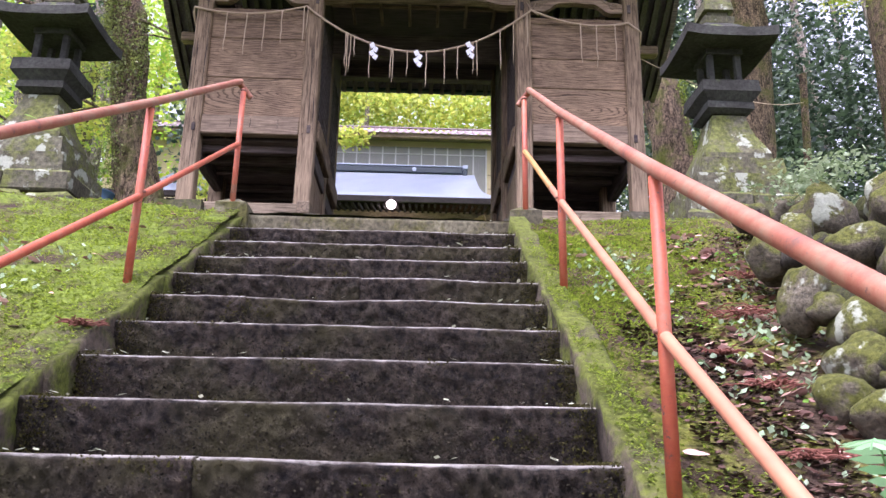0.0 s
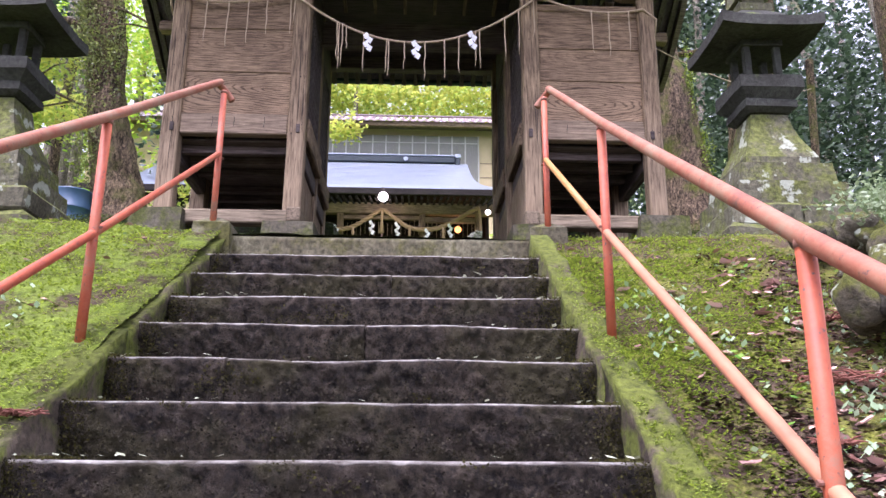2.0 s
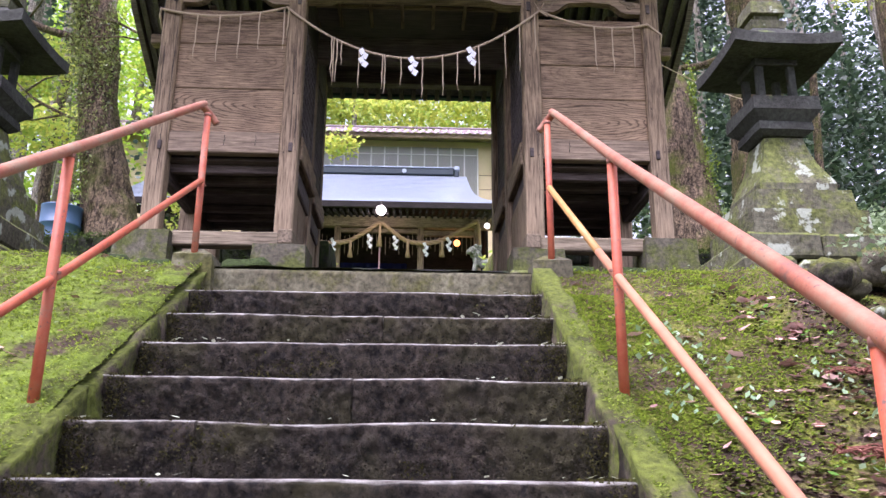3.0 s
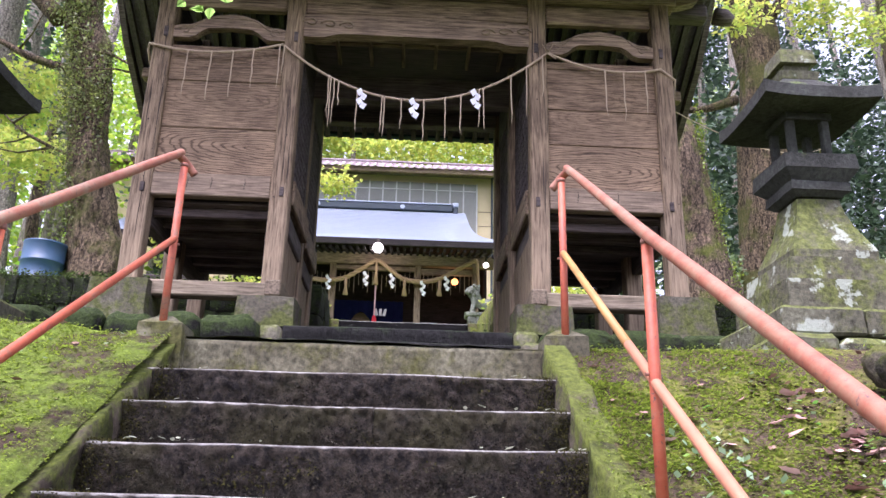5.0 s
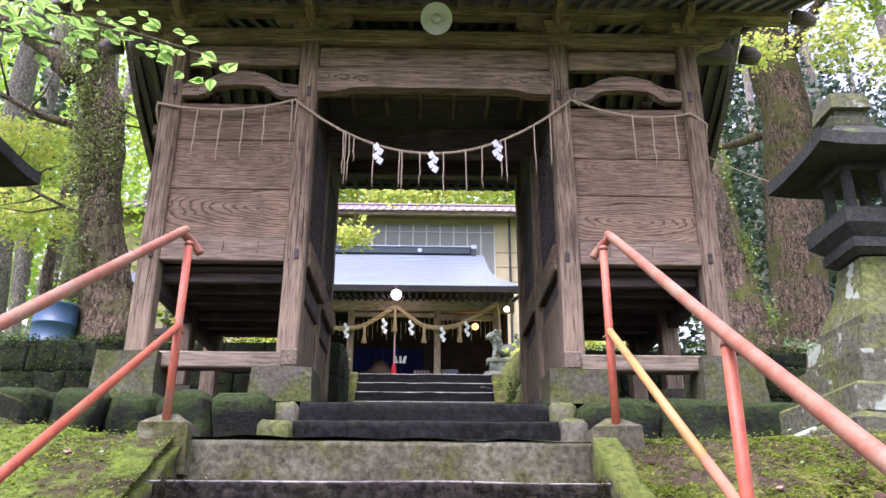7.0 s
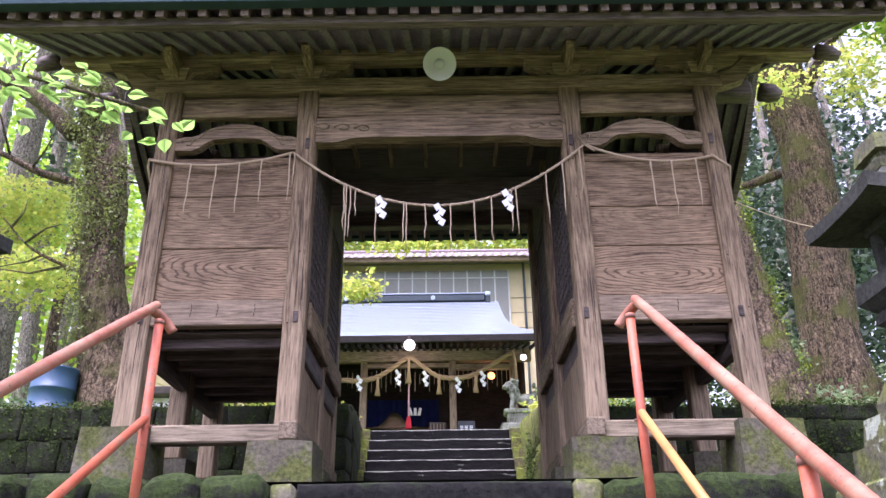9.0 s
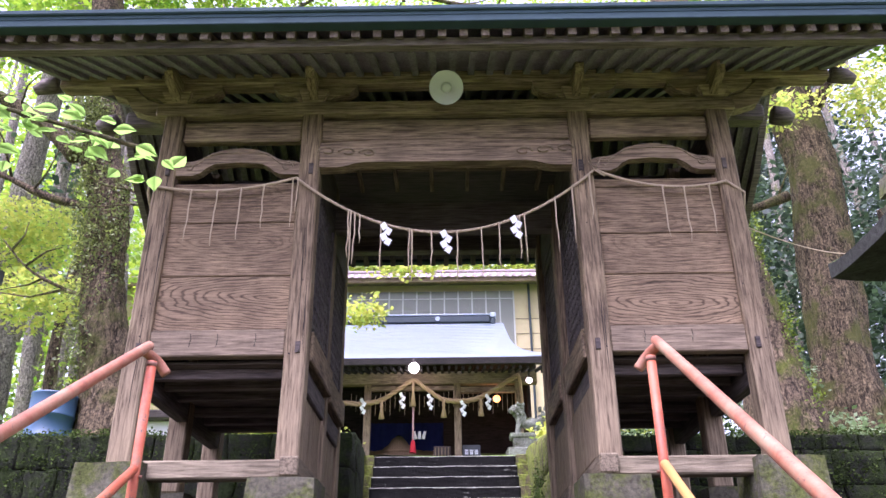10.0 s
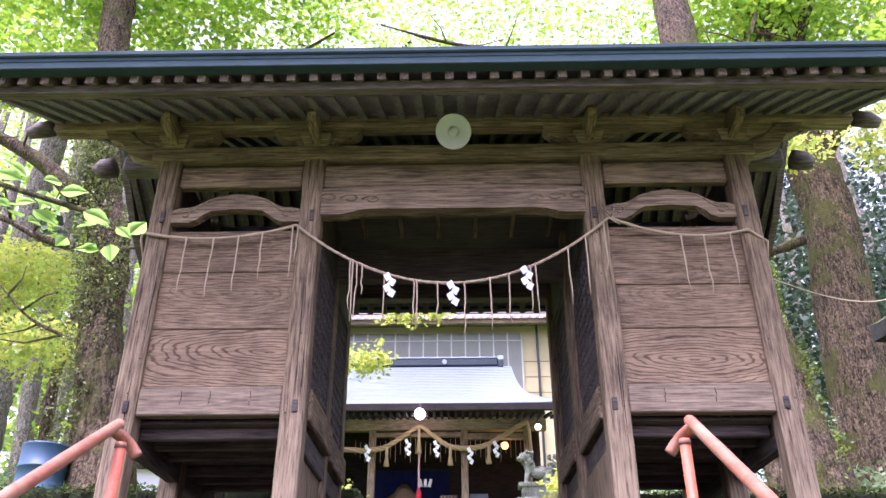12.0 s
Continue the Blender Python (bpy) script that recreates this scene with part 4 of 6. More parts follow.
RY = GY0 - 0.025
rope = thing("sacred_rope", (GX, RY, 6.0), "thin straw rope hung across the gate with paper streamers", "rope")
spans = [((-2.3, RY, 6.05), (-1.12, RY, 6.10), 0.085), ((-1.12, RY, 6.10), (1.29, RY, 6.14), 0.53), ((1.29, RY, 6.14), (2.33, RY, 6.02), 0.1)]
all_pts = []
for a, b, d in spans:
    all_pts += sag(a, b, d, 30)[0 if not all_pts else 1:]
all_pts = [(-2.31, RY + 0.12, 5.9), (-2.315, RY + 0.03, 6.0)] + all_pts + [(2.47, RY + 0.03, 5.93), (2.475, RY + 0.12, 5.8)]
part("cord", one_tube(all_pts, 0.011, 8), rope_mat, rope, smooth=True)
for ph in (0.0, math.pi):
    tw = []
    pv = [Vector(p) for p in all_pts]
    for i in range(len(pv) - 1):
        for q in range(4):
            c = pv[i].lerp(pv[i + 1], q / 4)
            ang = (i * 4 + q) * 1.1 + ph
            tw.append(c + Vector((0, math.cos(ang), math.sin(ang))) * 0.008)
    part("strand", one_tube(tw, 0.0065, 5), rope_mat, rope, smooth=True)


def rope_z(x):
    for a, b, d in spans:
        if a[0] <= x <= b[0]:
            u = (x - a[0]) / (b[0] - a[0])
            return a[2] + (b[2] - a[2]) * u - 4 * d * u * (1 - u)
    return 6.0


rnd = random.Random(8)
for x, h in ((-1.95, .46), (-1.74, .5), (-1.55, .47), (-1.37, .4), (-1.14, .45), (-1.1, .3), (-0.68, .42), (-0.66, .5), (-0.63, .45), (-0.59, .25), (-0.42, .42), (-0.2, .36), (-0.18, .4), (-0.03, .3), (0.17, .42), (0.36, .42), (0.5, .4), (0.66, .38), (0.7, .42), (0.95, .48), (1.09, .5), (1.24, .42), (1.81, .47), (1.98, .5), (2.18, .45)):
    z = rope_z(x)
    pts = [(x + rnd.uniform(-.002, .002) * k, RY - 0.012 - 0.002 * k, z - h * k / 5) for k in range(6)]
    pts = [(p[0] + rnd.uniform(-.002, .002), p[1], p[2]) for p in pts]
    part("tassel", one_tube(pts, [0.007, 0.006, 0.006, 0.006, 0.005, 0.003], 6), rope_mat, rope, smooth=True)
for x in (-0.38, 0.085, 0.63):
    zigzag("paper_streamer", (x, RY - 0.03, rope_z(x) + 0.0), 0.19, rope, paper_mat, 0.048)
part("bow", one_tube([(1.29, RY - 0.02, 6.14), (1.33, RY - 0.04, 6.2), (1.3, RY - 0.03, 6.13), (1.24, RY - 0.04, 6.2), (1.29, RY - 0.02, 6.12), (1.36, RY - 0.03, 6.06)], 0.006, 6), rope_mat, rope, smooth=True)

# ---- loudspeaker over the gate ----
horn = thing("loudspeaker", (0.1, 7.6, 6.8), "round grey-white horn loudspeaker under the gate eaves", "loudspeaker")
HC = Vector((0.1, 7.52, 6.745))
ax = Vector((0, -1, -0.72)).normalized()
part("horn", lathe(HC, ax, [(-0.16, 0.035), (-0.1, 0.05), (-0.03, 0.09), (0.005, 0.136), (0.012, 0.138), (0.012, 0.13), (-0.01, 0.1), (-0.02, 0.05)]), horn_white, horn, smooth=True)
part("centre_cone", lathe(HC, ax, [(-0.02, 0.045), (0.02, 0.036), (0.028, 0.02)], 18), horn_white, horn, smooth=True)
part("driver", one_tube([HC - ax * 0.14, HC - ax * 0.26], 0.05, 16), horn_white, horn)
part("bracket", one_box((0.085, 7.62, 6.9), (0.115, 7.87, 6.93)), wood_dark, horn, "dark metal arm")

# ---- shrine hall ----
SY = 22.7
shrine = thing("shrine", (GX, SY, 6.7), "dark timber shrine hall with a pale sheet roof", "building")
part("floor_ledge", one_box((-5.0, SY - 0.1, 6.98), (2.3, 25.5, 7.08), 0.01), wood_pale, shrine, "pale timber floor ledge")
part("base", one_box((-4.9, SY, 5.8), (2.2, 25.5, 6.98)), plinth_stone, shrine)
for x in (-4.6, -2.17, 0.19, 1.8):
    part("post", one_box((x - 0.09, SY, 7.08), (x + 0.09, SY + 0.18, 9.3), 0.01), wood_z, shrine)
part("beam", one_box((-5.1, SY - 0.03, 9.02), (2.3, SY + 0.2, 9.36), 0.02), wood_x, shrine)
part("beam", one_box((0.28, SY + 0.02, 8.79), (1.71, SY + 0.14, 8.95), 0.01), wood_x, shrine)
part("beam", one_box((-2.08, SY + 0.02, 8.86), (0.1, SY + 0.14, 8.98), 0.01), wood_x, shrine)
# Interior walls and ceiling take the near-black wood, so the gloom is in the colour.
part("back_wall", one_box((-5.1, 25.4, 7.08), (2.2, 25.5, 9.9)), shade_dark_wood, shrine)
part("side_wall", one_box((2.1, 23.6, 7.08), (2.2, 25.4, 9.6)), shade_dark_wood, shrine)
part("side_wall", one_box((-5.1, 23.6, 7.08), (-5.0, 25.4, 9.6)), shade_dark_wood, shrine)
part("ceiling", one_box((-5.1, SY, 9.6), (2.3, 25.5, 9.64)), shade_dark_wood, shrine)
nx, ny = 30, 14
bm = bmesh.new()
grid = []
for j in range(ny + 1):
    v = j / ny
    y = 21.2 + 6.8 * v
    z = 9.27 + 3.42 * (v ** 1.25)
    xr = 1.85 + 1.5 * (1 - v) ** 5
    grid.append([bm.verts.new((-9 + (xr + 9) * i / nx, y, z + 0.12 * max(0, (i / nx - 0.85) / 0.15) ** 2 * (1 - v))) for i in range(nx + 1)])
for a, b in zip(grid, grid[1:]):
    for i in range(nx):
        bm.faces.new((a[i], a[i + 1], b[i + 1], b[i]))
r = bmesh.ops.solidify(bm, geom=bm.faces[:], thickness=0.1)
part("roof", bm, slate_mat, shrine, "pale blue-grey ribbed sheet roof")
for j in range(1, 30):
    v = j / 30
    y, z = 21.2 + 6.8 * v, 9.27 + 3.42 * (v ** 1.25)
    xr = 1.85 + 1.5 * (1 - v) ** 5
    part("roof_seam", one_box((-9, y - 0.015, z + 0.0), (xr - 0.02, y + 0.015, z + 0.025), 0), slate_mat, shrine)
part("eave_edge", one_box((-9, 21.12, 9.06), (3.37, 21.22, 9.25), 0.02), shade_dark_wood, shrine)
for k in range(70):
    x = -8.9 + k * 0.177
    part("rafter", one_box((x, 21.25, 9.0 - 0.02), (x + 0.06, 22.9, 9.06), 0, Matrix.Translation((0, 21.25, 9.0)) @ Matrix.Rotation(0.22, 4, "X") @ Matrix.Translation((0, -21.25, -9.0))), shade_dark_wood, shrine)
part("ridge", one_box((-9, 27.85, 12.68), (1.4, 28.2, 12.93), 0.03), ridge_metal, shrine, "dark grey ridge with pale edges")
part("ridge_trim", one_box((-9, 27.83, 12.934), (1.44, 28.22, 12.975), 0.01), slate_mat, shrine)
part("ridge_end", one_box((1.41, 27.8, 12.58), (1.58, 28.25, 12.84), 0.03), ridge_metal, shrine)
part("ridge_end_cap", one_box((1.4, 27.78, 12.845), (1.6, 28.27, 13.0), 0.02), slate_mat, shrine)
for x in (-3.4, -0.4):
    part("ridge_emblem", one_tube([(x, 27.84, 12.8), (x, 27.8, 12.8)], 0.08, 16), slate_mat, shrine)
rp = [(-5.2, 22.5, 8.7), (-2.70, 22.5, 8.48), (-2.23, 22.5, 8.47), (-1.82, 22.5, 8.54), (-1.40, 22.5, 8.79), (-0.96, 22.5, 9.06), (-0.63, 22.5, 8.85), (-0.22, 22.5, 8.57), (0.20, 22.5, 8.5), (0.67, 22.5, 8.56), (1.14, 22.5, 8.79), (1.68, 22.5, 9.12), (1.82, 22.5, 9.09), (1.87, 22.52, 8.39)]


big = thing("thick_sacred_rope", (-0.5, 22.5, 8.6), "thick twisted straw rope draped across the shrine front", "rope")
sp = smooth_path(rp, 10)
for ph in range(3):
    tw = [p + Vector((0, math.cos(i * 0.55 + ph * 2.094), math.sin(i * 0.55 + ph * 2.094))) * 0.035 for i, p in enumerate(sp)]
    part("strand", one_tube(tw, 0.036, 8), straw_pale, big, smooth=True)
for x, zt in ((-1.77, 8.5), (-0.17, 8.52), (0.79, 8.55), (-0.96, 9.0)):
    k = 1.4 if x == -0.96 else 1.0
    part("straw_tassel", one_tube([(x, 22.44, zt), (x, 22.44, zt - 0.15 * k), (x, 22.44, zt - 0.18 * k), (x, 22.44, zt - 0.45 * k)], [0.03, 0.045, 0.03, 0.075], 12), straw_pale, big, smooth=True)
for x, zt in ((-2.25, 8.58), (-1.24, 8.72), (-0.52, 8.68), (0.33, 8.5), (0.98, 8.66), (-3.4, 8.55)):
    zigzag("paper_streamer", (x, 22.42, zt), 0.4, big, paper_mat, 0.085)
for k in range(34):
    x = -2.6 + k * 0.128
    part("thin_tassel", one_tube([(x, 22.75, 8.8 - 0.1 * math.sin(k * .5)), (x, 22.75, 8.42 - 0.1 * (k % 3))], 0.006, 5), rope_mat, big)
bell = thing("bell_cord", (-0.96, 22.6, 8.9), "pink bell cord with a red tassel hanging before the shrine", "cord")
part("cord", one_tube([(-0.96, 22.55, 8.95), (-0.96, 22.55, 7.5)], 0.025, 8), cord_pink, bell)
part("tassel", one_tube([(-0.96, 22.55, 7.52), (-0.96, 22.55, 7.45), (-0.96, 22.55, 7.2)], [0.03, 0.06, 0.09], 10), cloth_red, bell, "red tassel")
cur = thing("curtain", (-1.2, 24, 8), "dark blue cloth curtain drawn up in front of a lattice screen", "curtain")
bm = bmesh.new()
vs = []
for i in range(41):
    u = i / 40
    x = -2.3 + 2.1 * u
    zb = 7.55 + 0.42 * math.exp(-((u - 0.42) / 0.14) ** 2)
    vs.append((bm.verts.new((x, 24.0 + 0.03 * math.sin(u * 70), 8.3)), bm.verts.new((x, 24.0 + 0.05 * math.sin(u * 70), zb))))
for a, b in zip(vs, vs[1:]):
    bm.faces.new((a[0], a[1], b[1], b[0]))
bmesh.ops.solidify(bm, geom=bm.faces[:], thickness=0.008)
part("cloth", bm, cloth_blue, cur, smooth=True)
for k in range(3):
    part("crest", one_tube([(-0.85 + (k - 1) * 0.1, 23.93, 7.85), (-0.85 + (k - 1) * 0.15, 23.93, 8.05)], [0.05, 0.04], 8), paper_mat, cur)
scr = thing("lattice_screen", (-1.2, 24.3, 7.08), "tan wooden lattice screen in the shrine", "screen")
part("panel", one_box((-2.3, 24.3, 7.25), (-0.3, 24.34, 8.0)), screen_tan, scr)
for k in range(30):
    x = -2.28 + k * 0.068
    part("slat", one_box((x, 24.25, 7.25), (x + 0.03, 24.298, 8.0), 0), screen_tan, scr)
part("rail", one_box((-2.3, 24.22, 7.58), (-0.3, 24.248, 7.64)), screen_tan, scr)
part("rail", one_box((-2.3, 24.22, 7.2), (-0.3, 24.3, 7.26)), wood_dark, scr)
sg = thing("notice_board", (0.52, 22.85, 7.08), "small dark notice board with white characters in the shrine", "sign")
part("board", one_box((0.3, 22.9, 7.1), (0.76, 22.93, 7.46), 0.005), dark_board, sg)
for k in range(3):
    for m in range(3):
        part("writing_bar", one_box((0.36 + k * 0.125, 22.893, 7.22 + m * 0.045), (0.45 + k * 0.125, 22.897, 7.245 + m * 0.045), 0), paper_mat, sg)
box_ = thing("offering_box", (-0.1, 23.3, 7.08), "dark slatted wooden offering box before the shrine", "box")
part("body", one_box((-0.45, 23.2, 7.08), (0.0, 23.6, 7.5), 0.01), wood_dark, box_)
for k in range(5):
    part("slat", one_box((-0.42 + k * 0.085, 23.18, 7.12), (-0.39 + k * 0.085, 23.198, 7.46), 0), wood_z, box_)


def globe(x, y, z, r, mat, label):
    t = thing("globe_lamp", (x, y, z), label, "lamp")
    bm = bmesh.new()
    bmesh.ops.create_uvsphere(bm, u_segments=20, v_segments=12, radius=r, matrix=Matrix.Translation((x, y, z)))
    part("globe", bm, mat, t, smooth=True)
    part("stem", one_tube([(x, y, z + r * 0.9), (x, y, z + r + 0.12)], r * 0.3, 10), wood_dark, t)


globe(-0.88, 21.03, 8.95, 0.135, lamp_white, "round white glowing globe lamp under the shrine eaves")
globe(2.05, 22.3, 8.98, 0.08, lamp_white, "small white glowing lamp under the shrine eaves")
globe(1.27, 23.6, 8.85, 0.1, lamp_orange, "orange glowing lamp inside the shrine")
for nm, p, e, c in (("lamp_light", (1.27, 23.3, 8.6), 4, (1.0, 0.5, 0.2)), ("lamp_light", (-0.92, 21.7, 8.95), 5, (1.0, 0.9, 0.75))):
    l = new(nm, bpy.data.lights.new(nm, "POINT"))
    l.location = p
    l.data.energy, l.data.color, l.data.shadow_soft_size = e, c, 0.1

# ---- guardian dog statue ----
dog = thing("statue", (1.8, 21.5, 6.6), "grey stone guardian lion dog on a carved stone pedestal", "statue")
bm = bmesh.new()
def blob(c, r, m=None):
    bmesh.ops.create_uvsphere(bm, u_segments=14, v_segments=9, radius=1, matrix=Matrix.Translation(c) @ (m or Matrix()) @ Matrix.Diagonal((*r, 1)))
blob((1.95, 21.5, 7.66), (0.28, 0.14, 0.15))
blob((2.14, 21.5, 7.62), (0.13, 0.15, 0.18))
blob((1.72, 21.5, 7.78), (0.14, 0.14, 0.22), Matrix.Rotation(-0.3, 4, "Y"))
blob((1.6, 21.46, 8.0), (0.14, 0.14, 0.13))
blob((1.49, 21.42, 7.96), (0.08, 0.09, 0.07))
for x, z in ((1.66, 8.1), (1.7, 7.95), (1.72, 8.05), (1.64, 7.86)):
    blob((x, 21.5, z), (0.08, 0.16, 0.08))
for x, y in ((1.62, 21.4), (1.66, 21.6)):
    tube(bm, [(x + 0.06, y, 7.75), (x, y, 7.55), (x - 0.02, y, 7.4)], [0.07, 0.05, 0.06], 10)
for y in (21.38, 21.62):
    tube(bm, [(2.12, y, 7.58), (2.02, y, 7.45), (2.12, y, 7.4)], [0.08, 0.06, 0.05], 10)
tube(bm, [(2.24, 21.5, 7.6), (2.34, 21.5, 7.78), (2.24, 21.5, 7.96)], [0.05, 0.09, 0.03], 10)
rs = random.Random(4)
for k in range(34):
    a, h = rs.uniform(0, 6.28), rs.uniform(7.84, 8.16)
    blob((1.67 + 0.12 * math.cos(a), 21.49 + 0.16 * math.sin(a), h), (0.035, 0.04, 0.045))
for k in range(14):
    blob((2.27 + rs.uniform(-.09, .09), 21.5 + rs.uniform(-.08, .08), 7.84 + rs.uniform(-.14, .2)), (0.05, 0.05, 0.06))
for x in (1.5, 1.58, 1.66, 1.74, 1.82, 1.9, 1.98, 2.06, 2.14, 2.2):
    box(bm, (x - 0.015, 21.29, 7.12), (x + 0.015, 21.32, 7.28))
box(bm, (1.42, 21.28, 7.3), (2.3, 21.72, 7.4), 0.02)
box(bm, (1.5, 21.32, 7.05), (2.2, 21.68, 7.3), 0.01)
box(bm, (1.34, 21.2, 6.4), (2.4, 21.8, 7.05), 0.03)
roughen(bm, 0.02, 9, 0)
o = part("carved_stone", bm, statue_stone, dog)

# ---- tall hall behind ----
hall = thing("hall", (0, 33, 9), "tall cream hall behind the shrine with grey window bands", "building")
part("wall", one_box((-14, 33, 6), (4.3, 33.3, 16.6)), cream_wall, hall)
part("wall_side", one_box((4.0, 33.3, 6), (4.3, 42, 16.6)), cream_wall, hall)
for k in range(18):
    x1 = 2.78 - k * 0.575
    w = part("window", one_box((x1 - 0.545, 32.95, 13.4), (x1, 32.998, 16.2), 0.005), window_grey, hall, "grey frosted window panel")
    part("mullion", one_box((x1 - 0.03, 32.9, 13.4), (x1 + 0.029, 32.948, 16.2), 0), mullion_pale, w)
    part("transom", one_box((x1 - 0.544, 32.925, 15.84), (x1 - 0.032, 32.948, 15.88), 0), mullion_pale, w)
    for m in range(6):
        part("rib", one_box((x1 - 0.5 + m * 0.08, 32.925, 13.42), (x1 - 0.485 + m * 0.08, 32.948, 15.83), 0), window_grey, w)
part("eave_board", one_box((-14.4, 32.2, 16.32), (4.9, 32.35, 16.55), 0.02), wood_x, hall)
for z in (14.95, 14.3, 13.65, 13.0):
    part("panel_joint", one_box((2.85, 32.985, z), (4.29, 32.999, z + 0.03), 0), wood_pale, hall)
part("ledge", one_box((-14.0, 32.88, 13.28), (2.9, 32.998, 13.38), 0.01), mullion_pale, hall)
part("soffit", one_box((-14.4, 32.35, 16.5), (4.9, 33.0, 16.55)), wood_x_dark, hall)
part("downpipe", one_tube([(3.42, 32.88, 16.5), (3.42, 32.88, 8)], 0.05, 10), ridge_metal, hall)
bm = bmesh.new()
cols = []
for i in range(281):
    x = -14.4 + 19.3 * i / 280
    h = 0.07 * math.sin(x * 2 * math.pi / 0.33)
    cols.append([bm.verts.new((x, 32.1 + 4.5 * v, 16.62 + 2.1 * v + h + (0.0 if v else 0.0))) for v in (0, 0.12, 0.24, 0.5, 1)] + [bm.verts.new((x, 32.1, 16.5 + h * 0.4))])
for a, b in zip(cols, cols[1:]):
    for k in range(4):
        bm.faces.new((a[k], b[k], b[k + 1], a[k + 1]))
    bm.faces.new((a[5], b[5], b[0], a[0]))
part("roof", bm, tile_mat, hall, "wavy red-brown tiled roof", smooth=True)
for k in range(4):
    z = 16.74 + k * 0.257
    part("tile_course", one_box((-14.4, 32.12 + k * 0.55, z - 0.02), (4.9, 32.2 + k * 0.55, z + 0.05), 0.01), tile_mat, hall)
hut = thing("small_building", (-6.5, 20, 5.5), "small white building with a dark roof among the trees", "building")
part("wall", one_box((-8.2, 20, 5.2), (-5.3, 23, 7.1)), white_plaster, hut)
part("roof", one_box((-8.5, 19.7, 7.1), (-5.0, 23.3, 7.3), 0.03), wood_dark, hut)
part("door", one_box((-6.0, 19.96, 5.4), (-5.4, 19.998, 6.75)), wood_dark, hut)


# ---- stone walls ----
def stone_row_wall(name, x0, x1, y, z0, z1, depth, label, seed, size=0.42, course=0.32):
    t = thing(name, ((x0 + x1) / 2, y, z0), label, "wall", kind="structure")
    rnd = random.Random(seed)
    z = z0
    while z < z1 - 0.05:
        h = min(course * rnd.uniform(0.8, 1.2), z1 - z)
        if z1 - z - h < 0.1:
            h = z1 - z
        x = x0
        while x < x1 - 0.02:
            w = min(size * rnd.uniform(0.65, 1.4), x1 - x)
            if x1 - x - w < 0.15:
                w = x1 - x
            bm = bmesh.new()
            box(bm, (x + 0.002, y + rnd.uniform(-0.02, 0.02), z + 0.002), (x + w - 0.002, y + depth, z + h - 0.002), 0.014)
            roughen(bm, 0.03, 5, 3)
            part("stone", bm, wall_stone, t, smooth=True)
            x += w
        z += h
    return t


stone_row_wall("terrace_wall", -7.0, -1.02, 11.3, 3.2, 4.83, 0.5, "dark moss-covered stone terrace wall", 4)
stone_row_wall("terrace_wall", 1.25, 7.0, 11.3, 3.2, WALL_TOP, 0.5, "dark moss-covered stone terrace wall", 5)
for x0, x1, s, mat in ((-1.02, -1.44, -1, wall_stone), (1.25, 1.42, 1, moss_bright)):
    t = thing("stair_side_wall", (x0, 13, 4), "mossy stone wall beside the upper steps", "wall", kind="structure")
    for k in range(9):
        ya, yb = 11.81 + k * 0.5, 11.805 + (k + 1) * 0.5
        xa = x0 + (x1 - x0) * k / 9
        for zz in (3.3, 3.9, 4.5):
            bm = bmesh.new()
            lo, hi = sorted((xa, xa + s * 0.35))
            box(bm, (lo, ya, zz), (hi, yb, zz + 0.59 if zz < 4.4 else 4.85 + (ya - 11.3) * 0.17), 0.03)
            roughen(bm, 0.03, 4, 2)
            part("stone", bm, mat, t, smooth=True)
rnd = random.Random(12)
t = thing("edging_stones", (GX, 6.7, 3), "row of big dark mossy edging stones before the gate", "stones")
for x0, x1 in ((-5.8, -0.93), (1.0, 5.8)):
    x = x0
    while x < x1 - 0.1:
        w = min(rnd.uniform(0.32, 0.62), x1 - x)
        bm = bmesh.new()
        hh = 3.37 + rnd.uniform(-0.04, 0.03)
        box(bm, (x + 0.008, 6.9 + rnd.uniform(-0.05, 0.05), 2.8), (x + w - 0.008, 7.4, hh), 0.05)
        roughen(bm, 0.07, 3.0, 4)
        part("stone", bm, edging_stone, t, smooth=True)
        x += w
t = thing("cheek_stones", (GX, 6.7, 3), "pale worn stones beside the upper two steps", "stones")
for a, b, ya, yb, zz in ((-0.92, -0.72, 6.5, 6.98, 3.14), (-0.95, -0.77, 7.0, 7.58, 3.33), (0.835, 1.0, 6.5, 6.98, 3.16), (0.85, 1.04, 7.0, 7.58, 3.34)):
    bm = bmesh.new()
    box(bm, (a, ya, 2.8), (b, yb, zz), 0.03)
    roughen(bm, 0.02, 4, 3)
    part("stone", bm, plinth_stone, t, smooth=True)


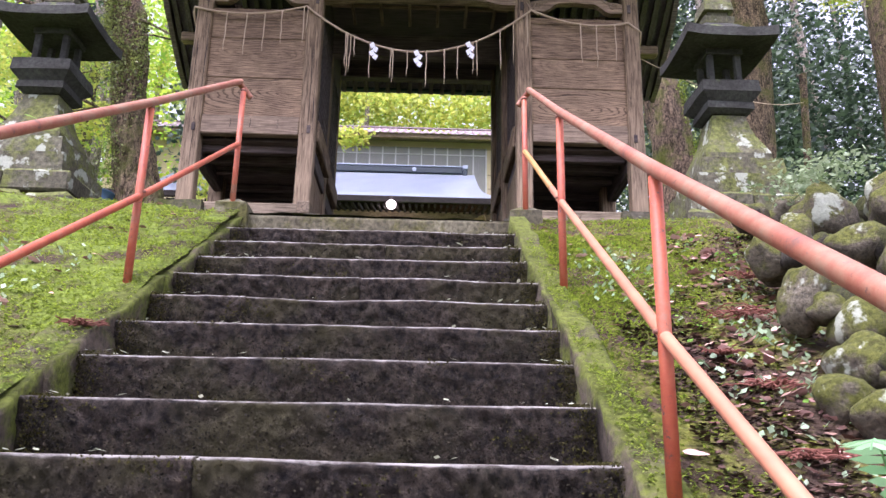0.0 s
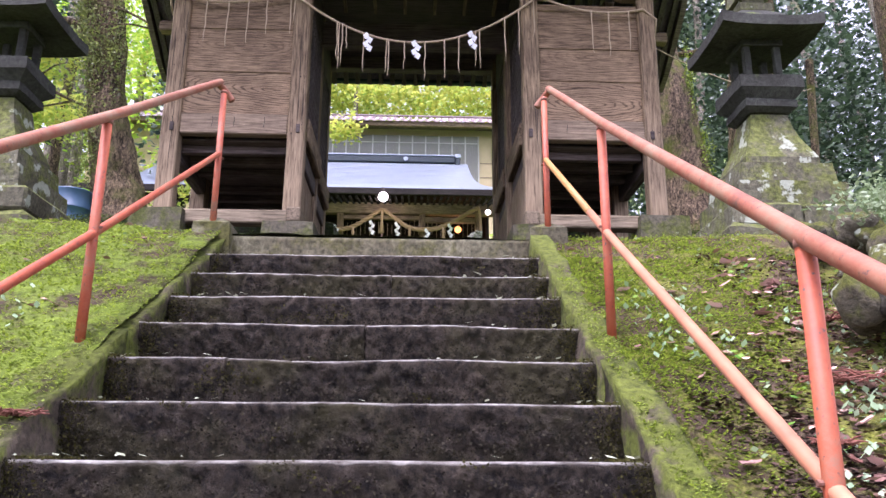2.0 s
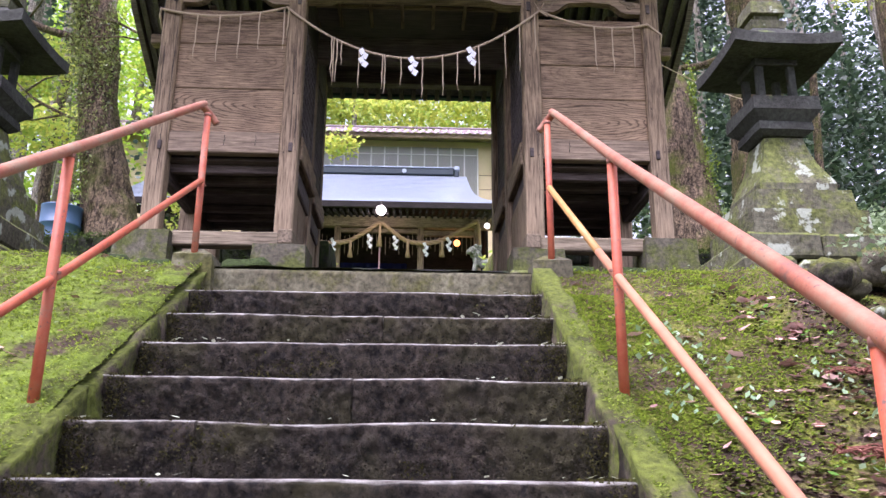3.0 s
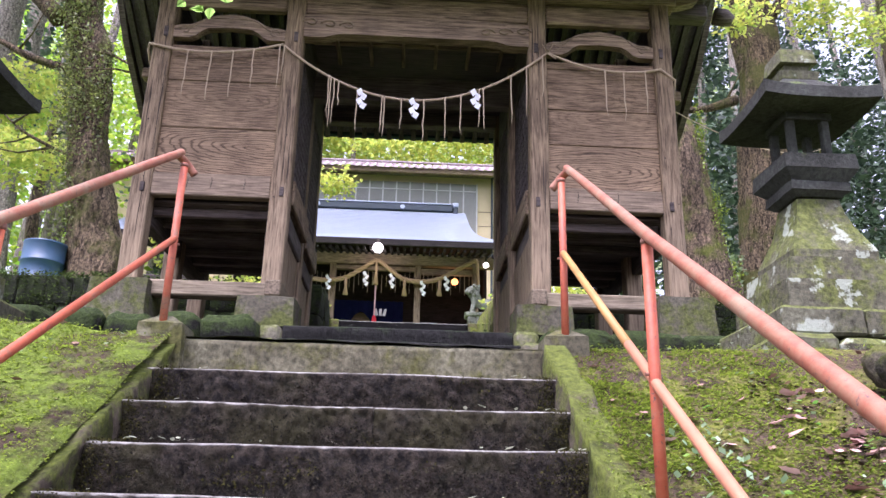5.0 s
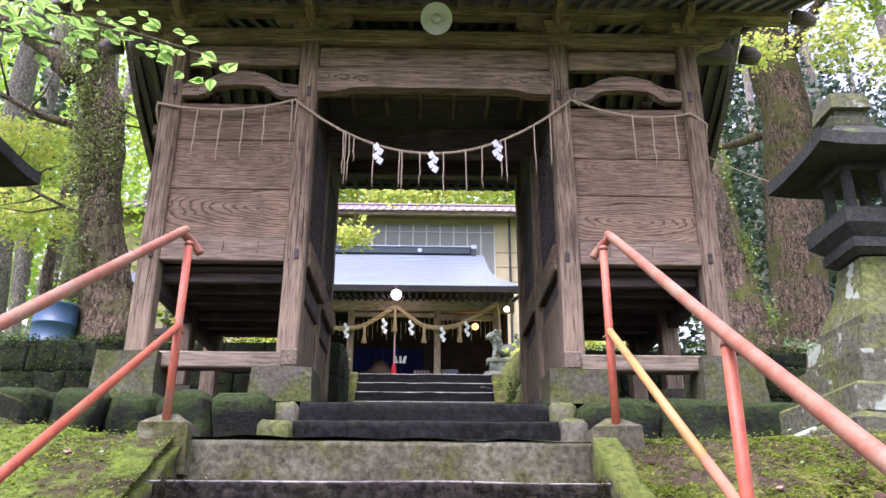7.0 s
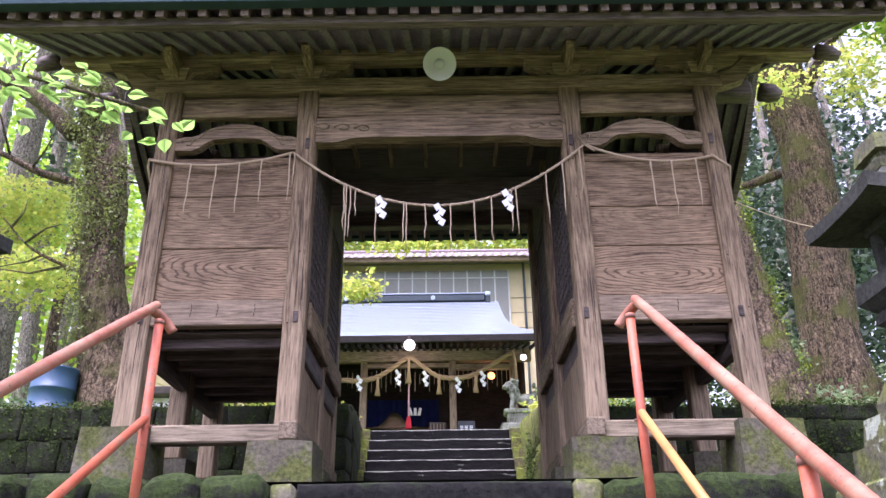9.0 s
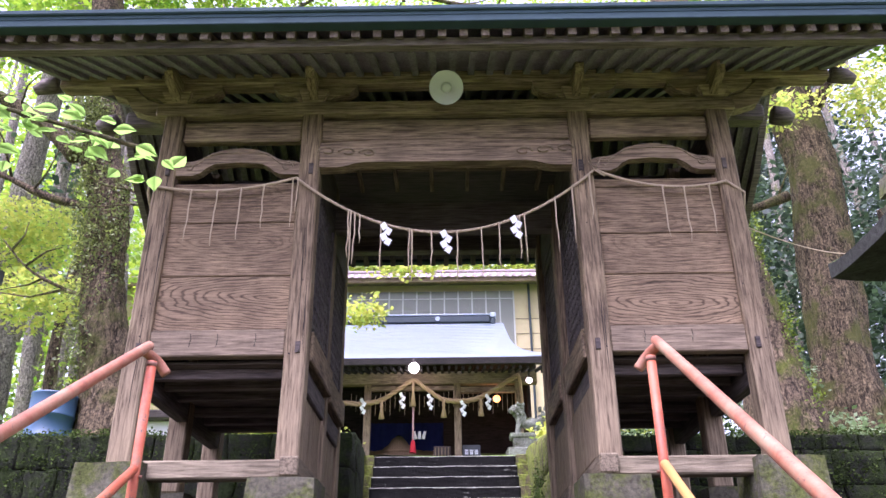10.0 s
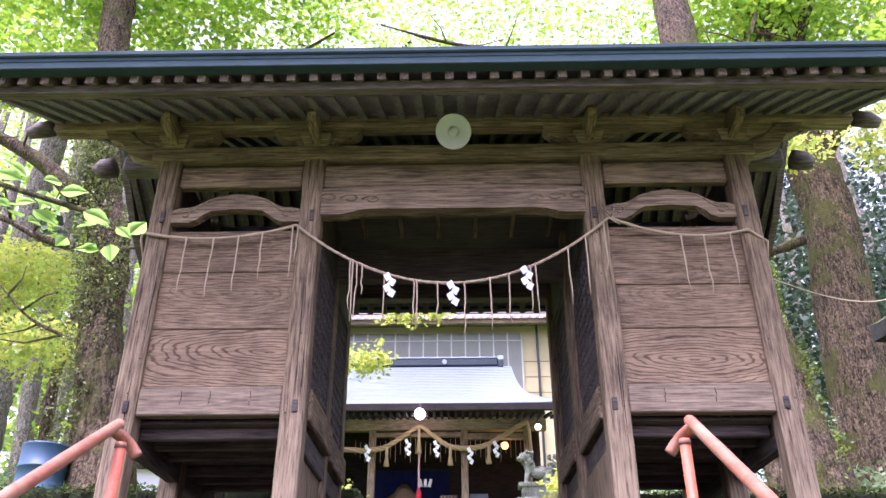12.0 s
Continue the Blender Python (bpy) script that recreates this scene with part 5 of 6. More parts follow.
# ---- stone lanterns ----
def stone_lantern(cx, cy, dz, base_half):
    t = thing("stone_lantern", (cx, cy, 2.9 + dz), "tall mossy stone lantern on a stepped block base", "lantern", "stone lanterns")

    def block(nm, z0, z1, a0, a1, mat, rough=0.008, label="", cuts=3, parent=None):
        bm = bmesh.new()
        frustum(bm, (cx, cy), z0 + dz, z1 + dz, a0, a1)
        roughen(bm, rough, 6, cuts)
        return part(nm, bm, mat, parent or t, label)
    rnd = random.Random(int(cx * 10))
    n = 3
    for i in range(n):
        for j in (0, 1):
            a = base_half + 0.05
            x0 = cx - a + 2 * a * i / n
            bm = bmesh.new()
            box(bm, (x0 + 0.006, cy - a + (0 if j == 0 else a), 2.7 + dz), (x0 + 2 * a / n - 0.006, cy + (a if j else -0.005), 3.0 + dz + rnd.uniform(-0.02, 0.02)), 0.03)
            roughen(bm, 0.02, 4, 3)
            part("foot_stone", bm, lantern_stone, t)
    for s in (-1, 1):
        bm = bmesh.new()
        lo, hi = sorted((cx + s * 0.004, cx + s * base_half))
        box(bm, (lo, cy - base_half, 3.0 + dz), (hi, cy + base_half, 3.15 + dz), 0.015)
        roughen(bm, 0.01, 5, 3)
        part("base_block", bm, lantern_stone, t)
    block("base_block", 3.155, 3.32, 0.345, 0.34, lantern_stone)
    block("base_block", 3.325, 3.46, 0.3, 0.285, lantern_stone)
    b = bmesh.new()
    prof = [(3.465, 0.235), (3.52, 0.235), (3.545, 0.225), (3.6, 0.2), (3.68, 0.165), (3.76, 0.14), (3.86, 0.122)]
    prev = None
    k = math.sqrt(2)
    for z, a in prof:
        ring = [b.verts.new((cx + a * k * math.cos(math.pi / 4 + i * math.pi / 2), cy + a * k * math.sin(math.pi / 4 + i * math.pi / 2), z + dz)) for i in range(4)]
        if prev:
            for i in range(4):
                b.faces.new((prev[i], prev[(i + 1) % 4], ring[(i + 1) % 4], ring[i]))
        prev = ring
    roughen(b, 0.006, 6, 2)
    body = part("pedestal", b, lantern_stone, t, "flared stone pedestal with pale lichen")
    block("platform", 3.87, 3.9, 0.13, 0.17, lantern_dark)
    block("platform", 3.9, 3.955, 0.172, 0.168, lantern_dark)
    block("platform", 3.96, 4.02, 0.16, 0.213, lantern_dark)
    block("platform", 4.02, 4.11, 0.215, 0.208, lantern_dark)
    for sx in (-1, 1):
        for sy in (-1, 1):
            lo, hi = sorted((cx + sx * 0.125, cx + sx * 0.08))
            lo2, hi2 = sorted((cy + sy * 0.125, cy + sy * 0.08))
            part("firebox_post", one_box((lo, lo2, 4.11 + dz), (hi, hi2, 4.4 + dz), 0.004), lantern_dark, t)
    part("firebox_top", one_box((cx - 0.14, cy - 0.14, 4.36 + dz), (cx + 0.14, cy + 0.14, 4.41 + dz), 0.005), lantern_dark, t)
    b = bmesh.new()
    h = 0.34
    n = 8
    top, bot = [], []
    for ring, (zz, lift) in ((bot, (4.40, 0.02)), (top, (4.47, 0.03))):
        for q in range(4):
            for m in range(n):
                u = -1 + 2 * m / n
                x, y = [(u, -1), (1, u), (-u, 1), (-1, -u)][q]
                ring.append(b.verts.new((cx + x * h, cy + y * h, zz + dz + lift * abs(u) ** 3 * 1.0)))
    N = 4 * n
    in_b = [b.verts.new((cx + (v.co.x - cx) * 0.4, cy + (v.co.y - cy) * 0.4, 4.41 + dz)) for v in bot]
    mid = [b.verts.new((cx + (v.co.x - cx) * 0.6, cy + (v.co.y - cy) * 0.6, 4.545 + dz)) for v in top]
    up = [b.verts.new((cx + (v.co.x - cx) * 0.28, cy + (v.co.y - cy) * 0.28, 4.66 + dz)) for v in top]
    for A, B in ((in_b, bot), (bot, top), (top, mid), (mid, up)):
        for i in range(N):
            b.faces.new((A[i], A[(i + 1) % N], B[(i + 1) % N], B[i]))
    b.faces.new(up)
    b.faces.new(in_b[::-1])
    bmesh.ops.recalc_face_normals(b, faces=b.faces)
    part("roof", b, lantern_dark, t, "broad dark stone roof with upturned corners")
    block("finial", 4.65, 4.7, 0.11, 0.12, lantern_stone, 0.004)
    block("finial", 4.7, 4.76, 0.075, 0.08, lantern_stone, 0.004)
    block("finial", 4.76, 4.86, 0.115, 0.1, lantern_stone, 0.005)
    return t


stone_lantern(2.42, 5.77, 0.0, 0.43)
stone_lantern(-2.62, 5.85, 0.05, 0.45)


# ---- handrails ----
def handrail(x, s):
    t = thing("handrail", (x, 3.8, 2.1), "faded red painted pipe handrail beside the steps", "handrail", "handrails")
    xt = 0.85 if s > 0 else -1.01          # the top post
    xm = 0.842 if s > 0 else -1.045
    top = [(xt - s * 0.035, 5.24, 3.68), (xt + s * 0.0, 5.22, 3.725), (xt + s * 0.03, 5.16, 3.745), (xt + s * 0.03, 5.08, 3.71), (xm, 3.84, 2.945), (x, 2.28, 2.01), (x, 0.75, 1.1), (x, -3.8, -1.7)]
    part("top_rail", one_tube(smooth_path(top[:5], 5)[:-1] + [Vector(p) for p in top[4:]], 0.0198, 16), worn_red, t, smooth=True)
    low = [Vector((xt, 5.17, 3.32)), Vector((xm, 3.84, 2.487)), Vector((x, 2.28, 1.58)), Vector((x, -3.8, -1.96))]
    if s > 0:
        mid = low[0].lerp(low[1], 0.8)
        part("lower_rail", one_tube([low[0], mid], 0.016, 14), yellow_paint, t, "yellow worn lower rail", smooth=True)
        part("lower_rail", one_tube([mid, *low[1:]], 0.016, 14), orange_paint, t, "faded orange lower rail", smooth=True)
    else:
        part("lower_rail", one_tube(low, 0.016, 14), red_paint, t, smooth=True)
    for k, (y, z) in enumerate(((5.17, 3.71), (3.84 if s > 0 else 3.72, 2.93 if s > 0 else 2.86), (2.28, 2.01), (0.75, 1.12), (-0.8, 0.22), (-2.3, -0.64))):
        px = (xt, xm, x, x, x, x)[k]
        p = part("post", one_tube([(px, y, stair_line(y) - 0.1), (px, y, z)], 0.0178, 14), red_paint, t, smooth=True)
        part("weld", one_tube([(px, y, z - 0.02), (px, y, z - 0.004)], 0.0195, 12), rust_mat, p, "rusty weld", smooth=True)
        part("bolt", one_tube([(px - s * 0.018, y, z - 0.42), (px - s * 0.028, y, z - 0.42)], 0.006, 8), rust_mat, p)
    bm = bmesh.new()
    frustum(bm, (xt, 5.24), 2.7, 2.905, 0.11, 0.1)
    frustum(bm, (xt, 5.24), 2.906, 2.95, 0.1, 0.03)
    roughen(bm, 0.005, 5, 2)
    part("footing", bm, kerb_pale, t, "mossy pyramid-topped concrete footing")


handrail(-1.04, -1)
handrail(0.8, 1)

# ---- oil drum ----
drum = thing("oil_drum", (-5.16, 12.62, 4.8), "blue steel oil drum on the terrace wall", "drum")
pr = [(0, .275), (.02, .29), (.03, .285), (.27, .285), (.28, .297), (.3, .297), (.31, .285), (.55, .285), (.56, .297), (.58, .297), (.59, .285), (.83, .285), (.84, .29), (.86, .29), (.86, .27), (.845, .265)]
part("shell", lathe((-5.16, 12.62, 4.8), (0, 0, 1), pr, 40), drum_blue, drum, smooth=True)
part("cap", one_tube([(-5.05, 12.5, 5.64), (-5.05, 12.5, 5.67)], 0.03, 12), rust_mat, drum)


# ---- trees ----
def trunk_bm(pts, radii, seg=30, rough=0.06, sub=6):
    P = smooth_path(pts, sub)
    R = list(np.interp(np.linspace(0, len(pts) - 1, len(P)), range(len(pts)), radii))
    bm = bmesh.new()
    tube(bm, P, R, seg)
    bmesh.ops.recalc_face_normals(bm, faces=bm.faces)
    for v in bm.verts:
        p = v.co
        n1 = noise.noise(Vector((p.x * 2.2, p.y * 2.2, p.z * 0.8)))
        n2 = noise.noise(Vector((p.x * 9, p.y * 9, p.z * 2.5)))
        n3 = abs(noise.noise(Vector((p.x * 20, p.y * 20, p.z * 5))))
        v.co = p + v.normal * rough * (n1 + 0.45 * n2 - 0.5 * n3)
    return bm


def limb(t, pts, radii, mat, twigs=5, seed=0):
    b = part("branch", trunk_bm(pts, radii, 10, 0.015, 5), mat, t, smooth=True)
    rnd = random.Random(seed)
    P = smooth_path(pts, 5)
    for k in range(twigs):
        q = P[int(len(P) * (0.25 + 0.7 * k / max(1, twigs)))]
        d = Vector((rnd.uniform(-1, 1), rnd.uniform(-0.6, 0.3), rnd.uniform(-0.5, 0.7))).normalized()
        e = q + d * rnd.uniform(0.5, 1.3)
        m_ = q.lerp(e, 0.5) + Vector((rnd.uniform(-.12, .12), 0, rnd.uniform(-.12, .12)))
        part("twig", one_tube([q, m_, e], [0.022, 0.014, 0.006], 6), mat, b, smooth=True)


def tree(base, top, r0, r1, mat, label, mids=(), leaf=None, crown=(), count=0, lsize=0.07, seed=1, rough=0.06):
    t = thing("tree", base, label, "tree", "forest trees")
    b = Vector(base)
    pts = [b - Vector((0, 0, 0.4)), b + Vector((0, 0, 0.25))] + [Vector(m) for m in mids] + [Vector(top)]
    n = len(pts)
    radii = [r0 * 1.45, r0 * 1.18] + [r0 + (r1 - r0) * k / (n - 2) for k in range(1, n - 1)]
    part("trunk", trunk_bm(pts, radii, 64, rough, 26), mat, t, smooth=True)
    if crown:
        cloud("crown", crown, count, lsize, leaf, label="leafy crown", seed=seed, parent=t, kind="")
    return t


tl = tree((-4.55, 13.0, 4.95), (-6.9, 13.6, 19), 0.36, 0.27, bark, "big forest tree with creeper on dark rough bark", mids=((-4.68, 13.0, 6.0), (-4.98, 13.0, 7.5), (-5.2, 13.0, 9.0), (-5.62, 13.1, 10.7)), leaf=leaf_bright, crown=[(-7, 14, 15.5, 3.5, 2.5, 2), (-4, 14.5, 16, 3, 2, 1.4), (-8, 13.0, 12.6, 1.8, 1.2, 0.8)], count=16000, seed=5, rough=0.1)
limb(tl, [(-5.75, 12.9, 9.6), (-6.4, 12.8, 10.2), (-7.5, 12.7, 10.85), (-9.2, 12.6, 11.7)], [0.16, 0.12, 0.09, 0.04], bark, 6, 1)
limb(tl, [(-5.5, 12.9, 8.7), (-6.1, 12.8, 8.85), (-7.0, 12.7, 9.25), (-8.5, 12.7, 9.5)], [0.08, 0.06, 0.045, 0.02], bark, 5, 2)
limb(tl, [(-5.2, 12.9, 7.2), (-5.9, 12.7, 7.5), (-6.4, 12.6, 8.0)], [0.03, 0.02, 0.01], bark, 4, 3)
limb(tl, [(-4.9, 12.8, 9.0), (-4.3, 12.6, 8.6), (-3.7, 12.5, 8.2)], [0.03, 0.02, 0.008], bark, 3, 4)
cloud("creeper", [(-5.15, 12.65, 8.0, .28, .15, 1.3), (-5.6, 12.65, 10.3, .35, .2, 1.0), (-5.05, 12.7, 6.4, .25, .15, .9), (-4.8, 12.72, 8.2, .1, .25, 1.6), (-5.35, 12.8, 9.4, .3, .3, 1.4)], 8500, 0.024, leaf_creeper, "small-leaved creeper on the tree trunk", "plant", 7, 0.9)
tr1 = tree((4.62, 13.0, 4.9), (4.0, 13.4, 19), 0.45, 0.27, bark_brown, "tall tree with brown bark and a moss-covered root flare", mids=((4.52, 13.0, 6.3), (4.36, 13.0, 7.8), (4.22, 13.1, 9.3)), rough=0.08)
tr2 = tree((6.72, 15.2, 5.4), (6.6, 15.6, 21), 0.53, 0.42, bark, "very large tree with mossy brown bark", mids=((6.72, 15.2, 7), (6.95, 15.2, 10.5), (6.8, 15.3, 14)), leaf=leaf_bright, crown=[(7, 15, 15.5, 3, 2, 1.5), (9.5, 13.5, 13, 2.4, 1.6, 1.2)], count=14000, seed=8, rough=0.1)
limb(tr2, [(6.3, 15.0, 9.9), (5.6, 14.9, 9.6), (4.9, 14.8, 9.5)], [0.1, 0.07, 0.05], bark, 2, 5)
limb(tr2, [(7.2, 15.0, 11.8), (8.0, 14.6, 13.0), (9.0, 14.2, 13.3), (10.2, 14, 14.8)], [0.12, 0.09, 0.07, 0.03], bark, 6, 6)
limb(tr2, [(6.9, 15.0, 13.8), (7.8, 14.4, 16.0), (9.2, 14.0, 17.4)], [0.14, 0.1, 0.05], bark, 5, 7)
limb(tr2, [(6.8, 15.2, 13.2), (4.6, 15.6, 14.3), (2.6, 16.0, 15.3), (0.4, 16.2, 15.7), (-1.6, 16.4, 16.6)], [0.1, 0.08, 0.06, 0.045, 0.02], bark, 9, 11)
limb(tl, [(-6.0, 13.2, 11.8), (-4.9, 14.0, 13.1), (-3.4, 14.6, 13.9), (-2.4, 15.0, 15.0)], [0.09, 0.07, 0.05, 0.02], bark, 7, 12)
limb(tr1, [(4.15, 13.2, 11.8), (5.2, 13.6, 12.7), (6.0, 14, 14.4)], [0.09, 0.06, 0.03], bark_brown, 5, 13)
tree((11.3, 17.0, 6.0), (11.8, 17.5, 22), 0.5, 0.38, bark_brown, "tall brown-barked cedar at the edge of the slope", mids=((11.3, 17.0, 9),), rough=0.05)
tree((-8.3, 16.3, 5.6), (-8.7, 17.0, 22), 0.34, 0.22, bark_pale, "pale-barked forest tree on the slope", mids=((-8.15, 16.0, 7.6), (-8.4, 16, 10)), rough=0.05)
tree((-7.5, 17.5, 5.8), (-7.0, 18, 20), 0.13, 0.09, bark_brown, "slender brown tree on the slope", mids=((-7.7, 17.2, 9),), rough=0.02)
pole = thing("pole", (8.2, 15.5, 6), "thin dark wooden pole on the slope", "pole")
part("pole", one_tube([(8.05, 15.6, 5.5), (8.3, 15.6, 9.9)], 0.08, 10), bark_brown, pole, smooth=True)
rnd = random.Random(21)
base_tree = None
for k in range(46):
    side = -1 if k % 3 else 1
    x = side * rnd.uniform(9, 34) if k % 5 else rnd.uniform(-30, 30)
    y = rnd.uniform(20, 48) if abs(x) > 9 else rnd.uniform(38, 52)
    z = ground_z(x, y)
    r = rnd.uniform(0.1, 0.28)
    if base_tree is None:
        base_tree = thing("slim_tree", (0, 60, 10), "slim pale trunk of a distant forest tree", "tree", "distant trees")
        part("trunk", trunk_bm([(0, 60, 9), (0.15, 60, 14), (-0.1, 60, 20), (0.2, 60, 30)], [1.0 * 0.2, 0.17, 0.14, 0.06], 12, 0.02, 5), bark_pale, base_tree, smooth=True)
        base_tree.location = (x, y, z)
        continue
    o = copy_thing(base_tree, Matrix.Translation((x, y, z + rnd.uniform(-0.5, 0.2))) @ Matrix.Rotation(rnd.uniform(0, 6.28), 4, "Z") @ Matrix.Rotation(rnd.uniform(-0.08, 0.08), 4, "X"))

rnd = random.Random(33)
for k in range(16):
    x, y = rnd.uniform(-17, -7.2), rnd.uniform(18, 29)
    sc = rnd.uniform(0.7, 1.7)
    copy_thing(base_tree, Matrix.Translation((x, y, ground_z(x, y) + 8.6)) @ Matrix.Rotation(rnd.uniform(0, 6.28), 4, "Z") @ Matrix.Rotation(rnd.uniform(-0.12, 0.12), 4, "X") @ Matrix.Diagonal((sc, sc, 1, 1)) @ Matrix.Translation((0, 0, -8.6)))

# ---- foliage ----
cloud("trunk_moss", [(4.86, 12.7, 5.5, .14, .2, .5), (4.76, 12.7, 6.5, .1, .15, .8), (4.6, 12.72, 7.9, .08, .15, .8)], 1600, 0.022, leaf_moss, "bright moss on the side of the tree trunk", "plant", 72, 0.9)
cloud("far_woods", [(-12, 26, 13, 6, 4, 3), (-18, 30, 17, 8, 6, 5), (-26, 28, 15, 8, 6, 6), (-16, 36, 24, 10, 6, 5), (-11, 24, 8, 5, 4, 1.6), (-15, 34, 12, 8, 5, 3), (-24, 40, 26, 12, 8, 7)], 42000, 0.12, leaf_bright, "bright green broadleaf woods on the slope", seed=31)
cloud("far_woods", [(0, 42, 22, 9, 4, 3.0), (-9, 42, 24, 8, 4, 4), (8, 43, 23, 7, 4, 4)], 30000, 0.14, leaf_yellow, "yellow-green woods above the hall roof", seed=32)
cloud("hillside_woods", [(-16, 46, 20, 18, 4, 13), (-30, 34, 14, 12, 6, 10), (0, 54, 26, 16, 3, 8), (16, 50, 24, 12, 3, 12)], 26000, 0.3, leaf_haze_wood, "pale green woods on the far hillside, distance haze in the colour", seed=39)
cloud("cedar_woods", [(9, 22, 11, 3, 3, 4), (13, 24, 12, 4, 4, 6), (18, 26, 13, 5, 5, 7), (24, 28, 18, 6, 6, 9), (12, 30, 20, 6, 4, 6), (6.5, 24, 10, 2, 3, 3.2), (10, 20, 8, 3, 2, 2.5), (14, 34, 16, 9, 4, 10), (-7, 24, 12, 1.5, 2, 4), (-11, 22, 14, 1.6, 2, 4)], 95000, 0.11, leaf_dark, "dark cedar woods on the slope", seed=33)
cloud("canopy", [(-3, 17, 17.5, 6, 3, 1.6), (3, 18, 18.5, 6, 3, 1.8), (0, 24, 21, 9, 5, 2.5), (9, 18, 19, 5, 4, 2.5), (-10, 17, 17, 4, 4, 2.5), (-2, 14, 15.8, 3, 1.2, 0.8), (4, 15, 16.6, 3, 1.4, 0.8)], 28000, 0.062, leaf_bright, "bright maple leaves overhead", seed=34)
cloud("maple_sprays", [(6.0, 14.0, 11.1, 0.8, 0.6, 0.3), (7.6, 14.0, 11.4, 0.7, 0.6, 0.7), (8.2, 13.5, 10.6, 0.6, 0.5, 0.5), (-6.6, 14, 7.6, 1.2, 0.8, 0.5), (-7.6, 15, 9.3, 1.4, 0.9, 0.8), (-3.9, 14.5, 8.8, 0.6, 0.6, 1.2), (-3.8, 14.5, 6.6, 0.6, 0.6, 0.8)], 9000, 0.05, leaf_yellow, "sprays of yellow-green maple leaves", seed=35)
cloud("maple_spray", [(-0.55, 12.5, 7.45, 0.55, 0.3, 0.12), (-1.15, 12.5, 6.75, 0.35, 0.3, 0.22)], 900, 0.04, leaf_yellow, "yellow-green maple spray behind the gate", seed=36)
cloud("undergrowth", [(-7.5, 14.5, 5.5, 2.5, 1.5, 0.3), (-4.2, 14.2, 5.2, 1.2, 0.8, 0.25), (5.6, 14.2, 5.3, 1.6, 0.8, 0.4), (9, 14.5, 6.0, 2, 1.2, 0.6), (5.4, 15, 6.3, 0.7, 0.6, 0.9), (3.2, 14.6, 5.2, 1.6, 0.8, 0.45)], 17000, 0.045, leaf_small, "low undergrowth on the terrace", "plant", seed=37)
cloud("bright_undergrowth", [(2.6, 15.2, 5.6, 1.2, 0.5, 0.5), (-2.6, 15.0, 5.5, 1.2, 0.5, 0.45)], 5000, 0.05, leaf_yellow, "bright yellow-green undergrowth behind the gate", "plant", seed=40)
cloud("wall_plants", [(-4, 11.33, 4.84, 2.8, 0.14, 0.06), (4, 11.33, 4.77, 2.8, 0.14, 0.06), (-4, 11.28, 4.5, 2.8, 0.03, 0.4), (4, 11.28, 4.35, 2.8, 0.03, 0.35), (1.36, 13.2, 4.4, 0.08, 1.6, 0.6), (1.36, 12.0, 4.3, 0.06, 0.3, 0.6), (-1.3, 13.0, 4.9, 0.05, 1.4, 0.2)], 20000, 0.018, leaf_wall, "moss and small plants on the terrace wall", "plant", seed=38)


def big_leaf_branch(pts, leaves, seed, size):
    t = thing("leafy_branch", pts[0], "overhanging twig with broad green leaves", "branch")
    part("twig", one_tube(smooth_path(pts, 6), 0.006, 6), bark, t, smooth=True)
    rnd = random.Random(seed)
    P = smooth_path(pts, 12)
    for k in range(leaves):
        q = P[min(len(P) - 1, int(len(P) * (0.1 + 0.9 * k / leaves)))] + Vector((rnd.uniform(-.07, .07), rnd.uniform(-.12, .12), rnd.uniform(-.04, .04)))
        bm = bmesh.new()
        a = rnd.uniform(0, 6.28)
        s = size * rnd.uniform(0.7, 1.25)
        m = Matrix.Translation(q) @ Matrix.Rotation(a, 4, "Z") @ Matrix.Rotation(rnd.uniform(-0.5, 0.2), 4, "Y") @ Matrix.Rotation(rnd.uniform(-0.4, 0.4), 4, "X")
        outline = [(0, 0, 0), (0.2, 0.26, 0.02), (0.42, 0.37, 0.02), (0.66, 0.3, 0.0), (0.86, 0.15, -0.05), (1.08, 0.0, -0.12)]
        up_ = [bm.verts.new(m @ (Vector(p) * s)) for p in outline]
        dn = [bm.verts.new(m @ (Vector((p[0], -p[1], p[2])) * s)) for p in outline[1:-1]]
        mid = [bm.verts.new(m @ (Vector((p[0], 0, p[2] - 0.04)) * s)) for p in outline[1:-1]]
        chain = [up_[0], *mid, up_[-1]]
        for side in (up_, [up_[0], *dn, up_[-1]]):
            for i in range(5):
                f = [chain[i], side[i], side[i + 1], chain[i + 1]]
                f = list(dict.fromkeys(f))
                if len(f) > 2:
                    bm.faces.new(f)
        part("leaf", bm, leaf_broad, t, smooth=True)


big_leaf_branch([(-2.1, 4.3, 4.45), (-1.5, 4.1, 4.2), (-1.05, 4.0, 4.02), (-0.64, 3.98, 3.87)], 105, 3, 0.052)
big_leaf_branch([(-2.2, 4.2, 4.25), (-1.6, 4.1, 4.1), (-1.15, 4.05, 3.96)], 90, 6, 0.052)
big_leaf_branch([(-2.1, 3.5, 1.98), (-2.15, 3.48, 2.5), (-1.75, 3.45, 2.72), (-1.5, 3.4, 2.62)], 12, 4, 0.06)

